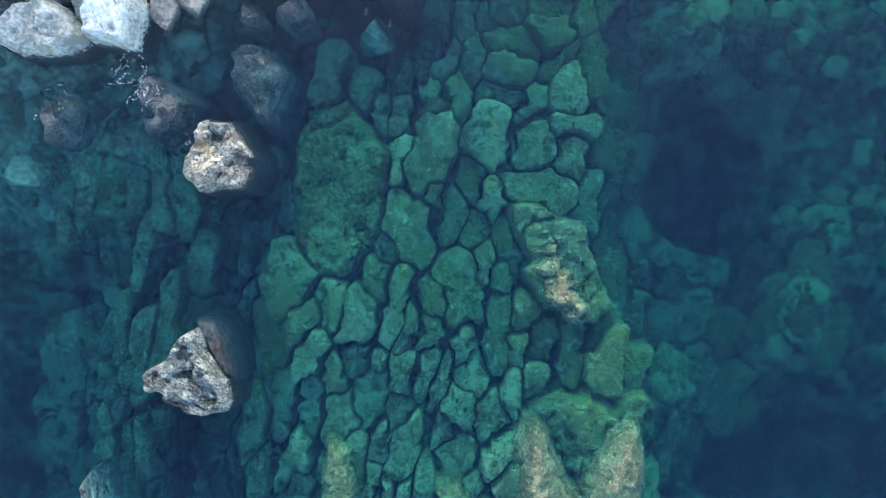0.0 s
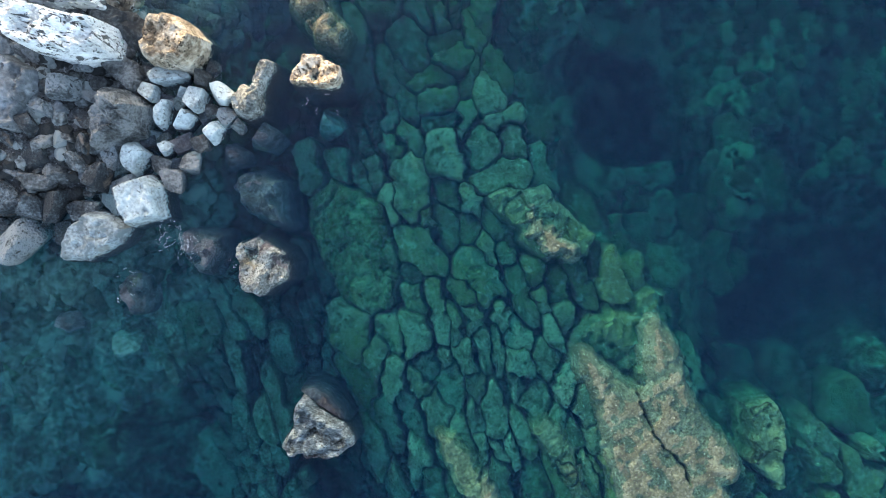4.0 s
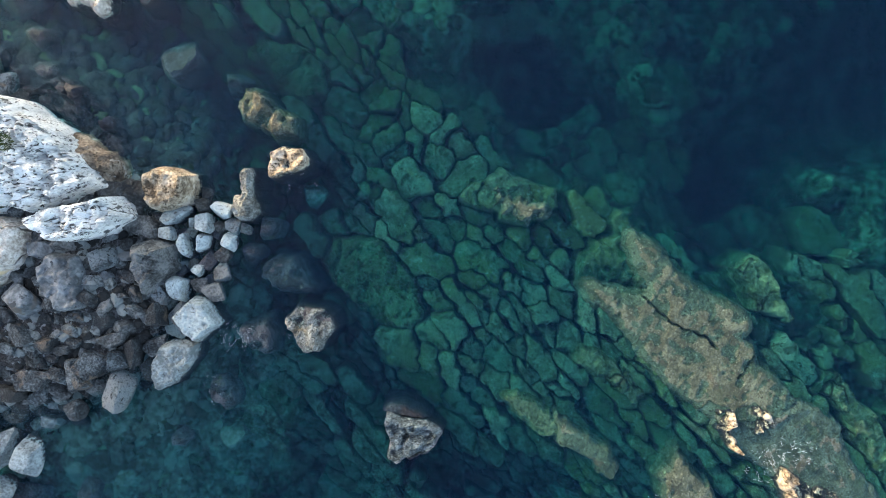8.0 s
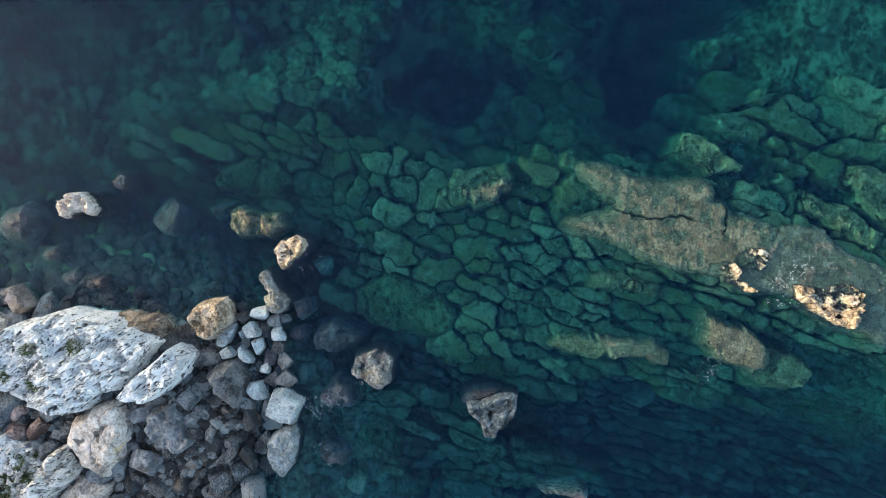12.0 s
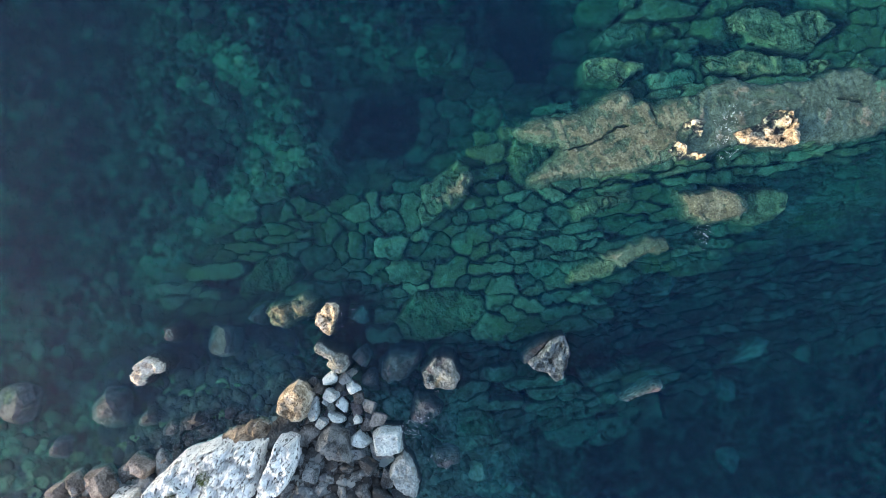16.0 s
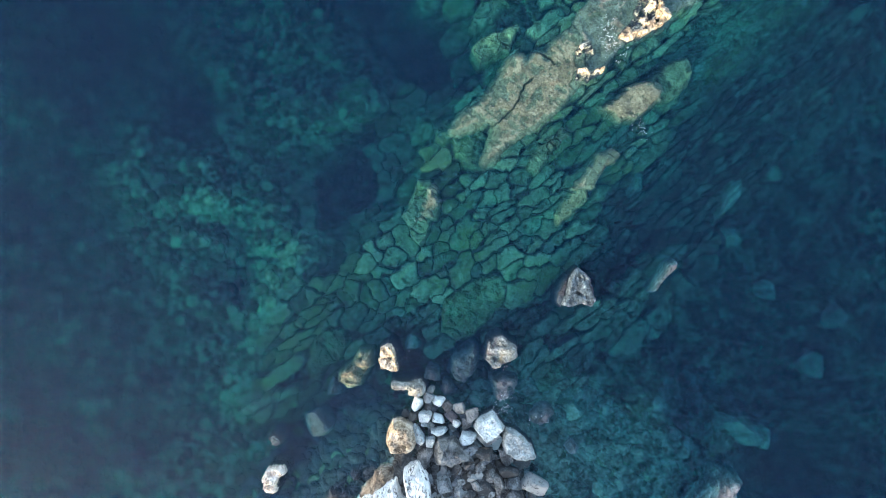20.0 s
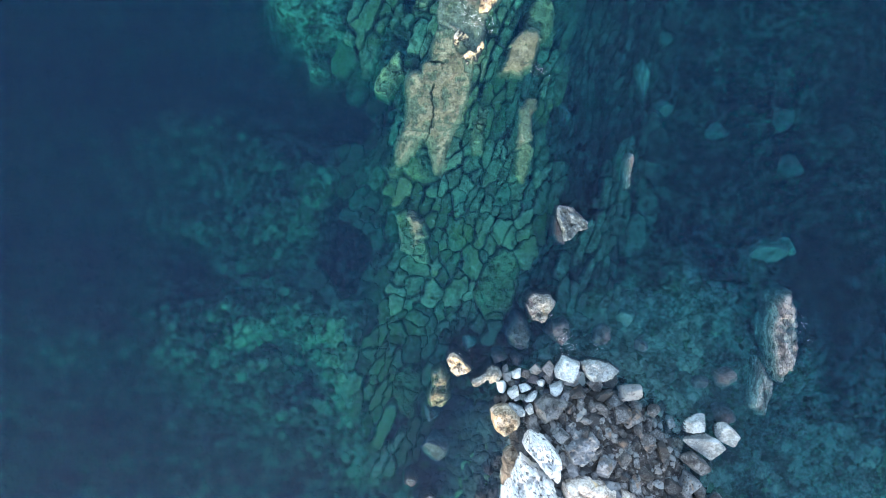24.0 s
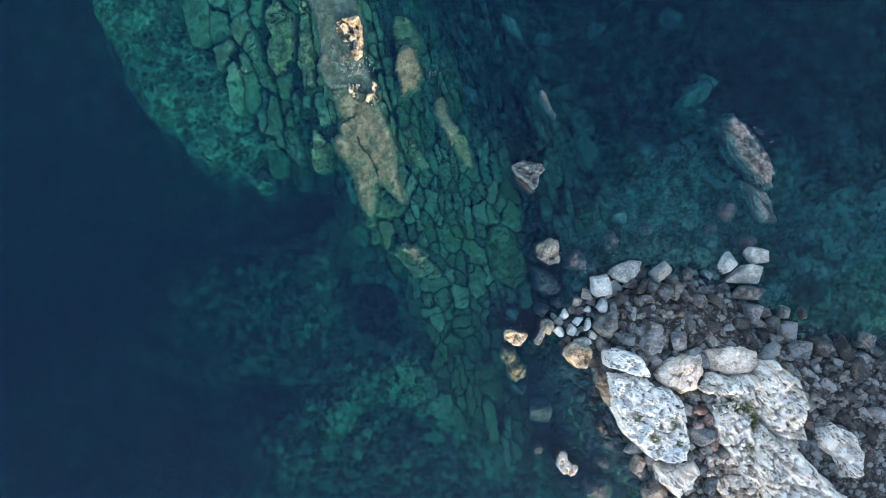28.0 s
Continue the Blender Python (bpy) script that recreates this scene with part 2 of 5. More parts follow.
M_DARKROCK = material("grey_pitted_boulder", (0.034, 0.046, 0.053), (0.140, 0.182, 0.200), (0.33, 0.41, 0.44), 2.8, 0.88, 1.0, 7.0, pits=9.5, hollow=0.08, ends=(0.40, 0.60), weed_shade=(0.036, 0.037, 0.044), relief_at=0.12, bedding=139, spots=[((0.10, 0.12, 0.125), 9.0, 0.60, 0.68)])
M_BTOP = material("ochre_grey_boulder", (0.068, 0.072, 0.068), (0.215, 0.228, 0.212), (0.43, 0.458, 0.44), 2.6, 0.85, 1.0, 6.0, pits=9.0, hollow=0.28, spots=[((0.20, 0.17, 0.11), 1.3, 0.61, 0.72), ((0.11, 0.098, 0.107), 1.1, 0.58, 0.66)], weed_shade=(0.036, 0.037, 0.044), relief_at=0.1)
M_OUTCROP = material("grey_outcrop", (0.068, 0.064, 0.066), (0.185, 0.178, 0.176), (0.370, 0.362, 0.350), 1.8, 0.85, 1.0, 6.0, pits=6.0, hollow=0.3, bedding=100, relief_at=0.1, spots=[((0.11, 0.095, 0.105), 0.9, 0.55, 0.66)])
M_GRAVEL = material("shaded_gravel", (0.012, 0.012, 0.013), (0.034, 0.035, 0.037), (0.10, 0.102, 0.107), 3.0, 0.9, 1.0, 6.0, spots=[((0.20, 0.205, 0.215), 9.0, 0.60, 0.66), ((0.012, 0.012, 0.013), 6.0, 0.58, 0.64)], relief_at=0.08)
M_SLATE = material("blue_grey_stone", (0.062, 0.072, 0.080), (0.135, 0.150, 0.162), (0.270, 0.290, 0.305), 1.6, 0.88, 1.0, 5.0, spots=[((0.12, 0.105, 0.09), 1.2, 0.62, 0.70), ((0.06, 0.065, 0.07), 5.0, 0.60, 0.67)], relief_at=0.06, ends=(0.37, 0.64))
M_WETDARK = material("dark_wet_rock", (0.012, 0.014, 0.019), (0.027, 0.031, 0.042), (0.064, 0.069, 0.085), 1.8, 0.6, 1.0, 7.0, relief_at=0.08)
M_ROSE = material("rosy_brown_stone", (0.09, 0.06, 0.052), (0.24, 0.175, 0.155), (0.46, 0.37, 0.34), 2.0, 0.9, 1.0, 7.0, vary="object", spread=0.2, relief_at=0.08)
M_PLANK = material("brown_grey_slab", (0.12, 0.098, 0.086), (0.22, 0.185, 0.165), (0.36, 0.315, 0.285), 1.8, 0.88, 1.0, 7.0, relief_at=0.08, spots=[((0.07, 0.06, 0.055), 3.0, 0.59, 0.67)])
M_SKIRT = material("brown_wet_rock", (0.080, 0.062, 0.050), (0.200, 0.157, 0.118), (0.360, 0.302, 0.236), 1.6, 0.8, 1.0, 6.0, pits=6.0, hollow=0.3, spots=[((0.55, 0.52, 0.47), 2.5, 0.61, 0.67)])


def water_material(name, tint, body, share, gloss):
    m = bpy.data.materials.new(name)
    m.use_nodes = True
    n, link = m.node_tree.nodes, m.node_tree.links.new
    n.remove(n["Principled BSDF"])
    clear, veil, mix = n.new("ShaderNodeBsdfTransparent"), n.new("ShaderNodeBsdfDiffuse"), n.new("ShaderNodeMixShader")
    clear.inputs[0].default_value, veil.inputs[0].default_value = (*tint, 1), (*body, 1)
    mix.inputs[0].default_value = share
    link(clear.outputs[0], mix.inputs[1])
    link(veil.outputs[0], mix.inputs[2])
    result = mix.outputs[0]
    if gloss:
        shine, fres, top = n.new("ShaderNodeBsdfGlossy"), n.new("ShaderNodeLayerWeight"), n.new("ShaderNodeMixShader")
        shine.distribution = "BECKMANN"
        shine.inputs["Roughness"].default_value = 0.05
        fres.inputs["Blend"].default_value = 0.5
        power, lift = n.new("ShaderNodeMath"), n.new("ShaderNodeMath")
        power.operation, power.inputs[1].default_value = "POWER", 5.0
        lift.operation, lift.inputs[1].default_value = "ADD", 0.012
        link(fres.outputs["Facing"], power.inputs[0])
        link(power.outputs[0], lift.inputs[0])
        heights = []
        geo = n.new("ShaderNodeNewGeometry")
        for sc in (0.9, 4.5):
            w = n.new("ShaderNodeTexNoise")
            w.inputs["Scale"].default_value, w.inputs["Detail"].default_value = sc, 3.0
            link(geo.outputs["Position"], w.inputs["Vector"])
            heights.append(w.outputs["Fac"])
        add = n.new("ShaderNodeMath")
        link(heights[0], add.inputs[0])
        link(heights[1], add.inputs[1])
        bn = n.new("ShaderNodeBump")
        bn.inputs["Strength"].default_value, bn.inputs["Distance"].default_value = 0.03, 0.05
        link(add.outputs[0], bn.inputs["Height"])
        for node in (shine, fres):
            link(bn.outputs[0], node.inputs["Normal"])
        link(lift.outputs[0], top.inputs[0])
        link(result, top.inputs[1])
        link(shine.outputs[0], top.inputs[2])
        result = top.outputs[0]
    link(result, n["Material Output"].inputs["Surface"])
    return m


# The blue diffuse share paints underwater haze into surface and sheets.
M_WATER = water_material("sea_surface", (0.86, 0.98, 0.98), (0.001, 0.022, 0.068), 0.07, True)
M_LAYER = water_material("sea_water_haze", (0.73, 0.949, 0.959), (0.0010, 0.0160, 0.0455), 0.076, False)
M_FOAM = material("foam", (0.6, 0.62, 0.63), (0.75, 0.77, 0.78), (0.85, 0.86, 0.87), 6.0, 0.6, 0.3)


# ---- mesh helpers ----
def mesh_of(name, verts, faces, mat, flat=False):
    me = bpy.data.meshes.new(name)
    me.from_pydata(verts, [], faces)
    me.materials.append(mat)
    if not flat:
        me.polygons.foreach_set("use_smooth", [True] * len(me.polygons))
    me.update()
    return me


def grid_faces(nx, ny, keep=None):
    i, j = np.meshgrid(np.arange(nx - 1), np.arange(ny - 1), indexing="ij")
    a = (i * ny + j).ravel()
    quads = np.stack([a, a + ny, a + ny + 1, a + 1], 1)
    return quads if keep is None else quads[keep[quads].any(1)]


def sheet_axis(half, step, far):
    core = np.arange(-half, half + step / 2, step)
    out = half + np.geomspace(step * 2, far, 26)
    return np.concatenate([-out[::-1], core, out])


def rock_sheet(name, pts, base, top, mat, edge=0.4, rough=0.15, grain=1.6, res=0.08, wobble=0.18, seed=1, lean=(0, 0), cracks=0.0, crag=0.5, grow=0.3, broken=0.9, fringe=3.7, slits=()):
    """A rock mass over an outline: steep broken sides, an uneven weathered top, as one mesh."""
    xs, ys = [p[0] for p in pts], [p[1] for p in pts]
    pad = 0.6 + edge
    gx = np.arange(min(xs) - pad, max(xs) + pad, res)
    gy = np.arange(min(ys) - pad, max(ys) + pad, res)
    x, y = [q.ravel() for q in np.meshgrid(gx, gy, indexing="ij")]
    d = inside_by(x, y, pts) + wobble * (0.55 * fbm(x * 1.1, y * 1.1, seed, 2) + 0.6 * fbm(x * fringe, y * fringe, seed + 4, 3))
    rise = np.clip((d + grow * edge) / edge, -0.6, 1)
    prof = np.where(rise > 0, 1 - (1 - np.clip(rise, 0, 1)) ** 2.2, rise * 3)
    cx, cy = sum(xs) / len(xs), sum(ys) / len(ys)
    z = base + (top - base) * prof + (rise > 0) * rough * (fbm(x * grain, y * grain, seed + 7, 5) + 0.6 * np.abs(fbm(x * grain * 0.6, y * grain * 0.6, seed + 20, 3)))
    if broken:
        z += broken * rough * (0.9 * facets(x, y, 0.45 * grain, seed + 70) + 0.45 * facets(x, y, 1.3 * grain, seed + 80)) * np.clip(rise * 1.5, 0, 1)
    z += (lean[0] * (x - cx) + lean[1] * (y - cy)) * np.clip(rise, 0, 1)
    z -= crag * rough * (rise > 0.5) * (np.abs(fbm(x * 3.1, y * 3.1, seed + 51, 4)) * 1.2 + 0.9 * smooth(0.25, 0.6, vnoise(x * 5.5, y * 5.5, seed + 61)))
    if cracks:
        c = np.abs(vnoise(x * 0.9 + 0.4 * fbm(x, y, seed + 3), y * 0.9, seed + 31))
        z -= cracks * (1 - smooth(0.0, 0.08, c)) * np.clip(rise, 0, 1)
    for line in slits:
        off = -inside_by(x + 0.14 * fbm(x * 2.2, y * 2.2, 91, 3), y, line + line[-2:0:-1]) + 0.03 * fbm(x * 4, y * 4, 92, 2)
        z -= 0.34 * (1 - smooth(0.0, 0.036, off)) * np.clip(rise, 0, 1)
    z = np.maximum(z, base - 1.6)
    keep = d > -0.3 - 0.65 * edge
    quads = grid_faces(len(gx), len(gy), keep)
    used = np.unique(quads)
    index = np.full(len(x), -1)
    index[used] = np.arange(len(used))
    verts = np.stack([x, y, z], 1)[used]
    me = mesh_of(name, verts.tolist(), index[quads].tolist(), mat)
    me.set_sharp_from_angle(angle=radians(38))
    return me


def boulder_mesh(name, mat, seed, detail=3, cuts=9, rough=0.10, grain=2.2, boxy=False):
    """A unit boulder with broken flat faces and worn edges; boxy: an angular joint block."""
    rng = random.Random(seed)
    bm = bmesh.new()
    bmesh.ops.create_icosphere(bm, subdivisions=detail, radius=1.0)
    planes = []
    if boxy:
        for axis in (Vector((1, 0, 0)), Vector((-1, 0, 0)), Vector((0, 1, 0)), Vector((0, -1, 0)), Vector((0, 0, 1)), Vector((0, 0, -1))):
            planes.append(((axis + Vector([rng.uniform(-0.42, 0.42) for _ in range(3)])).normalized(), rng.uniform(0.50, 0.72)))
    for _ in range(cuts):
        n = Vector((rng.uniform(-1, 1), rng.uniform(-1, 1), rng.uniform(-0.6, 1))).normalized()
        planes.append((n, rng.uniform(0.66, 0.9) if boxy else rng.uniform(0.42, 0.74)))
    if not boxy:
        planes.append((Vector((rng.uniform(-0.25, 0.25), rng.uniform(-0.25, 0.25), 1)).normalized(), rng.uniform(0.6, 0.8)))
    off = Vector((seed * 3.7, seed * 1.3, 0))
    for v in bm.verts:
        p = v.co.copy()
        if boxy:
            p *= (sum(max(0.0, p.dot(n) / d) ** 18 for n, d in planes) + 1e-9) ** (-1 / 18)
        for n, d in () if boxy else planes:
            over = p.dot(n) - d
            if over > 0:
                p -= n * over * 0.97
        p += p.normalized() * rough * (noise.fractal(p * grain + off, 0.9, 2.1, 4))
        v.co = p
    lo = [min(v.co[i] for v in bm.verts) for i in range(3)]
    hi = [max(v.co[i] for v in bm.verts) for i in range(3)]
    for v in bm.verts:
        v.co = Vector([(v.co[i] - (lo[i] + hi[i]) / 2) / (hi[i] - lo[i]) for i in range(3)])
    me = bpy.data.meshes.new(name)
    bm.to_mesh(me)
    bm.free()
    me.materials.append(mat)
    me.polygons.foreach_set("use_smooth", [True] * len(me.polygons))
    me.set_sharp_from_angle(angle=radians(24))
    return me


# ---- the lie of the bed ----
REEF = [(-13.4, 24), (-13.2, 13.5), (-12.3, 10.9), (-11.4, 8.7), (-9.8, 6.9), (-9.0, 6.0), (-7.9, 6.4), (-8.0, 7.4), (-6.6, 6.7), (-4.6, 5.6),
        (-5.2, 3.9), (-5.8, 2.5), (-5.4, 1.2), (-4.4, -0.6), (-4.8, -3.2), (-5.0, -6.0), (-4.4, -9.5), (-3.4, -13.0), (-1.0, -14.0),
        (0.3, -10.0), (0.9, -6.4), (2.2, -5.0), (2.9, -3.2), (3.2, 0), (3.3, 4.4), (3.4, 7.3), (4.2, 11.2), (6.0, 24)]
SHELF = [(2.9, -3.2), (3.2, 0), (3.3, 4.4), (3.2, 7.3), (3.0, 10.5), (2.6, 18), (10, 18), (9.6, 9), (9.2, 4), (8.6, -1.2), (7.2, -3.8), (4.8, -3.0)]
RUBBLE = [(3.2, -9.9), (4.2, -8.0), (5.2, -6.8), (6.2, -6.1), (8.5, -6.5), (10.6, -7.4), (12.1, -9.0), (12.87, -10.89), (13.59, -11.99), (14.18, -12.83), (15.33, -13.83), (17.36, -14.98), (30, -24), (30, -40), (2.0, -40), (3.6, -18.0), (3.2, -14)]


CAPE = [(-13.4, 24), (-13.2, 13.5), (-12.3, 10.9), (-11.4, 8.7), (-9.8, 6.9), (-9.0, 6.0), (-7.9, 6.4), (-7.2, 9), (-7.6, 13), (-7.6, 24)]


def strike_k(u):
    return np.clip(0.20 - 0.024 * u, 0.0, 0.30)


def bed(x, y):
    """Depth of the sea bed and height of the shore."""
    x, y = np.asarray(x, float), np.asarray(y, float)
    z = -2.65 - 2.5 * smooth(-12.5, -22.0, x + 0.12 * y) * (0.22 + 0.78 * smooth(-10.0, -3.0, y)) - 1.7 * smooth(2.0, 7.0, y) * smooth(-4.5, -9.0, x) - 0.25 * smooth(9, 16, x) + 0.55 * fbm(x * 0.16, y * 0.16, 3, 4) + 0.5 * fbm(x * 0.55, y * 0.55, 13, 4) + 0.5 * fbm(x * 1.3, y * 1.3, 19, 3)
    reef, shelf, shore = inside_by(x, y, REEF), inside_by(x, y, SHELF), inside_by(x, y, RUBBLE)
    ragged = 0.9 * fbm(x * 0.6, y * 0.6, 14, 4)
    z = z + (0.9 + 0.9 * fbm(x * 0.45, y * 0.45, 18, 4)) * smooth(1.2, 0.35, np.hypot((x + 7.5) / 9.0, (y + 8.0) / 7.0) + 0.35 * fbm(x * 0.25, y * 0.25, 15, 3))
    for cx, cy, r, h in ((-8.2, 0.9, 1.1, 1.3), (-9.6, -0.7, 1.0, 1.0), (-7.1, -5.6, 0.9, 0.6), (-5.7, -6.6, 0.8, 0.6), (-14.6, -6.9, 1.2, 1.2), (-12.8, -4.4, 1.0, 0.8), (-5.8, -4.9, 0.8, 1.0), (-7.8, 0.4, 0.9, 1.0), (-6.0, 3.0, 0.8, 1.0), (-17, 2.5, 1.5, 0.9), (-20.5, 2.2, 1.8, 0.9)):
        z = z + 0.5 * h * bump(x, y, cx, cy, r, r * 1.3, 20) * (1 + 0.8 * fbm(x * 1.1, y * 1.1, 16, 3))
    z = z + 1.65 * smooth(1.3, 0.3, np.hypot((x - 13.0) / 6.0, (y + 4.6) / 5.6) + 0.3 * fbm(x * 0.3, y * 0.3, 17, 3)) + 2.6 * bump(x, y, 20, -11, 5, 5) + 1.5 * bump(x, y, 7.5, -3.0, 3.2, 2.4) + 0.9 * bump(x, y, 15.0, 0.6, 1.2, 0.9)
    z = z + 1.0 * bump(x, y, -1.0, -15.5, 5, 8)
    z = z + np.maximum(0, -1.32 - 0.65 * smooth(-5.5, -10.0, x) - 0.5 * smooth(-3.0, -6.0, y) - z) * smooth(-1.3, 1.6, reef + 0.6 * ragged)
    z = z - np.maximum(0, z + 1.85) * smooth(-0.2, 0.6, reef) * smooth(-4.5, -6.5, y)
    z = z + np.maximum(0, -2.05 - 0.5 * smooth(1.0, 6.0, y) - z) * smooth(-1.8, 0.8, shelf + ragged)
    z = z + np.maximum(0, -1.05 + 0.55 * fbm(x * 0.9, y * 0.9, 24, 4) + 0.25 * fbm(x * 3.0, y * 3.0, 25, 2) - z) * smooth(-0.5, 1.1, inside_by(x, y, CAPE) + 1.1 * ragged)
    z = z - 2.0 * bump(x, y, -6.2, -1.4, 1.3, 2.2) - 1.6 * bump(x, y, -14.3, -4.8, 1.6, 1.6) - 0.9 * bump(x, y, -6.2, 4.6, 1.6, 1.2, 20)
    z = np.minimum(z, -1.0)
    z = z + np.maximum(0, -0.55 - z) * smooth(-5.0, -0.4, shore) ** 1.3
    z = np.where(shore > -0.9, np.maximum(z, -0.75 + 1.35 * smooth(-0.9, 2.6, shore)), z)
    return z + 0.16 * fbm(x * 0.9, y * 0.9, 12, 5)


ax = sheet_axis(34, 0.25, 2500)
gx, gy = [q.ravel() for q in np.meshgrid(ax, ax, indexing="ij")]
gz = bed(gx, gy)
ground = tagged(new("ground", mesh_of("ground", np.stack([gx, gy, gz], 1).tolist(), grid_faces(len(ax), len(ax)).tolist(), M_BED)),
                "dark algae-grown sea bed rising to a rubble shore", "sea bed", kind="structure")

wx = sheet_axis(34, 2.0, 2500)
px, py = [q.ravel() for q in np.meshgrid(wx, wx, indexing="ij")]
water = tagged(new("water", mesh_of("water", np.stack([px, py, 0 * px], 1).tolist(), grid_faces(len(wx), len(wx)).tolist(), M_WATER)),
               "calm clear blue-green sea water with fine ripples", "water", kind="structure")
# Tinted sheets added at set depths stand in for haze in the water.
for k, depth in enumerate((0.15, 0.35, 0.58, 0.85, 1.12, 1.42, 1.75, 2.1, 2.5, 3.0, 3.6, 4.4, 5.4, 6.6, 8.0)):
    lx = sheet_axis(34, 0.5, 2500)
    qx, qy = [q.ravel() for q in np.meshgrid(lx, lx, indexing="ij")]
    qz = -depth + min(0.35, 0.07 + 0.03 * k) * fbm(qx * 0.5, qy * 0.5, 50 + k, 3)
    layer = new("water_layer", mesh_of("water_layer", np.stack([qx, qy, qz], 1).tolist(), grid_faces(len(lx), len(lx)).tolist(), M_LAYER))
    layer.parent = water


# gravel bed under the rubble, the shade between stones put into its tone
sx, sy = np.arange(1.5, 30, 0.2), np.arange(-40, -5.5, 0.2)
hx, hy = [q.ravel() for q in np.meshgrid(sx, sy, indexing="ij")]
shore_in = inside_by(hx, hy, RUBBLE) > -0.35
gravel_faces = grid_faces(len(sx), len(sy), shore_in)
kept = np.unique(gravel_faces)
renum = np.full(len(hx), -1)
renum[kept] = np.arange(len(kept))
tagged(new("gravel", mesh_of("gravel", np.stack([hx, hy, bed(hx, hy) + 0.04 + 0.08 * smooth(-0.4, 0.4, inside_by(hx, hy, RUBBLE)) + 0.05 * fbm(hx * 3, hy * 3, 61, 2)], 1)[kept].tolist(), renum[gravel_faces].tolist(), M_GRAVEL)),
       "grey gravel between the rubble stones, darkened for the shade there", "gravel", kind="structure")


# ---- unseen cliff behind the shore, added and sized to shade the eastern half ----
SHADE_CLIFF = [(1.5, -60), (9, -61), (22, -60), (40, -62), (90, -66), (160, -80), (160, -200), (10, -200), (1.9, -110), (1.1, -75)]
tagged(new("cliff", rock_sheet("cliff", SHADE_CLIFF, 0.0, 36.0, M_TAN, edge=2.5, rough=1.6, grain=0.25, res=1.2, wobble=0.8, seed=77)),
       "tall weathered limestone cliff out of view, added to shade the shore", "cliff", kind="structure")

# ---- headland ----
STANDS, RISEN = [], []


def mass(name, pts, base, top, mat, label, category="rock", group="", **more):
    STANDS.append(pts)
    if name in ("reef_crest", "reef_rock"):
        RISEN.append(pts)
    return tagged(new(name, rock_sheet(name, pts, base, top, mat, **more)), label, category, group)


mass("headland_rock", [(4.08, -10.25), (4.85, -10.6), (5.74, -11.15), (5.91, -11.75), (6.5, -12.1), (6.9, -12.87), (6.6, -13.83), (6.3, -15.1), (5.7, -15.6), (4.86, -15.6), (4.25, -15.1), (3.9, -14.3), (3.62, -13.5), (3.62, -12.4), (3.75, -11.2)],
     0.1, 1.8, M_HEAD, "big white lichen-crusted limestone rock full of dark pits", edge=0.3, rough=0.26, grain=1.5, res=0.05, wobble=0.14, seed=5, cracks=0.2, crag=1.2, broken=0.7)
mass("headland_block", [(4.08, -9.75), (4.36, -9.05), (5.0, -9.25), (5.6, -9.75), (5.95, -10.1), (5.9, -10.95), (5.7, -11.0), (4.9, -10.45)], 0.1, 1.7, M_HEAD,
     "white pitted limestone block cracked off the big rock", edge=0.14, rough=0.2, grain=1.5, res=0.05, wobble=0.1, seed=6, crag=1.2, broken=0.6)
mass("rock_skirt", [(3.57, -12.3), (3.4, -11.65), (3.36, -10.97), (3.45, -10.21), (3.92, -10.04), (4.29, -10.12), (4.25, -10.76), (4.09, -11.37)], -0.6, 0.6, M_SKIRT,
     "wet brown rock ledge at the foot of the white rock", edge=0.5, rough=0.4, seed=7)
mass("tan_rock", [(6.13, -11.2), (7.08, -10.8), (8.0, -10.83), (8.7, -11.25), (8.5, -12.1), (7.9, -12.75), (7.05, -12.75), (6.45, -12.0)], 0.2, 1.5, M_TAN,
     "smooth tan limestone rock beside the white rock", edge=0.45, rough=0.10, grain=0.8, res=0.05, seed=8, cracks=0.12)
mass("flat_tan_rock", [(9.0, -11.2), (10.3, -11.45), (11.3, -12.3), (11.2, -13.0), (10.6, -13.2), (9.58, -12.8), (8.85, -12.2)], 0.2, 1.35, M_TAN,
     "flat-topped tan limestone slab", edge=0.4, rough=0.14, grain=0.9, res=0.05, seed=9)
ridge = dict(category="rock", group="headland ridge rocks", rough=0.32, crag=1.0, broken=0.7, grain=1.1, res=0.06, wobble=0.2)
mass("ridge_rock", [(8.6, -12.2), (9.57, -12.85), (10.8, -13.2), (10.68, -13.98), (9.24, -13.62), (8.09, -13.09), (7.95, -12.75)], 0.2, 1.9, M_RIDGE, "white weathered limestone rock bridging the headland", edge=0.35, seed=131, cracks=0.3, **ridge)
mass("ridge_rock", [(11.11, -12.55), (11.93, -13.06), (12.35, -14.19), (12.3, -15.42), (11.65, -16.38), (10.7, -16.95), (10.2, -16.06), (10.1, -14.99), (10.5, -13.76)], 0.2, 2.1, M_RIDGE, "big white limestone rock with ochre-stained edge", edge=0.35, seed=132, cracks=0.4, **ridge)
mass("ridge_rock", [(9.9, -15.6), (10.42, -16.68), (10.95, -17.6), (11.4, -18.83), (12.0, -20.6), (14.4, -25.0), (9.6, -25.0), (8.57, -19.4), (8.81, -17.52), (9.33, -16.17)], 0.2, 2.1, M_RIDGE, "long white limestone ridge running inland", edge=0.4, seed=133, cracks=0.5, **ridge)
mass("ridge_rock", [(8.15, -13.82), (9.31, -13.82), (10.02, -14.68), (9.32, -16.18), (8.66, -16.51), (7.81, -15.96), (7.86, -14.88)], 0.2, 1.35, M_MOSSY, "white broken rock with dark green moss in its hollows", edge=0.3, seed=134, cracks=0.5, **ridge)
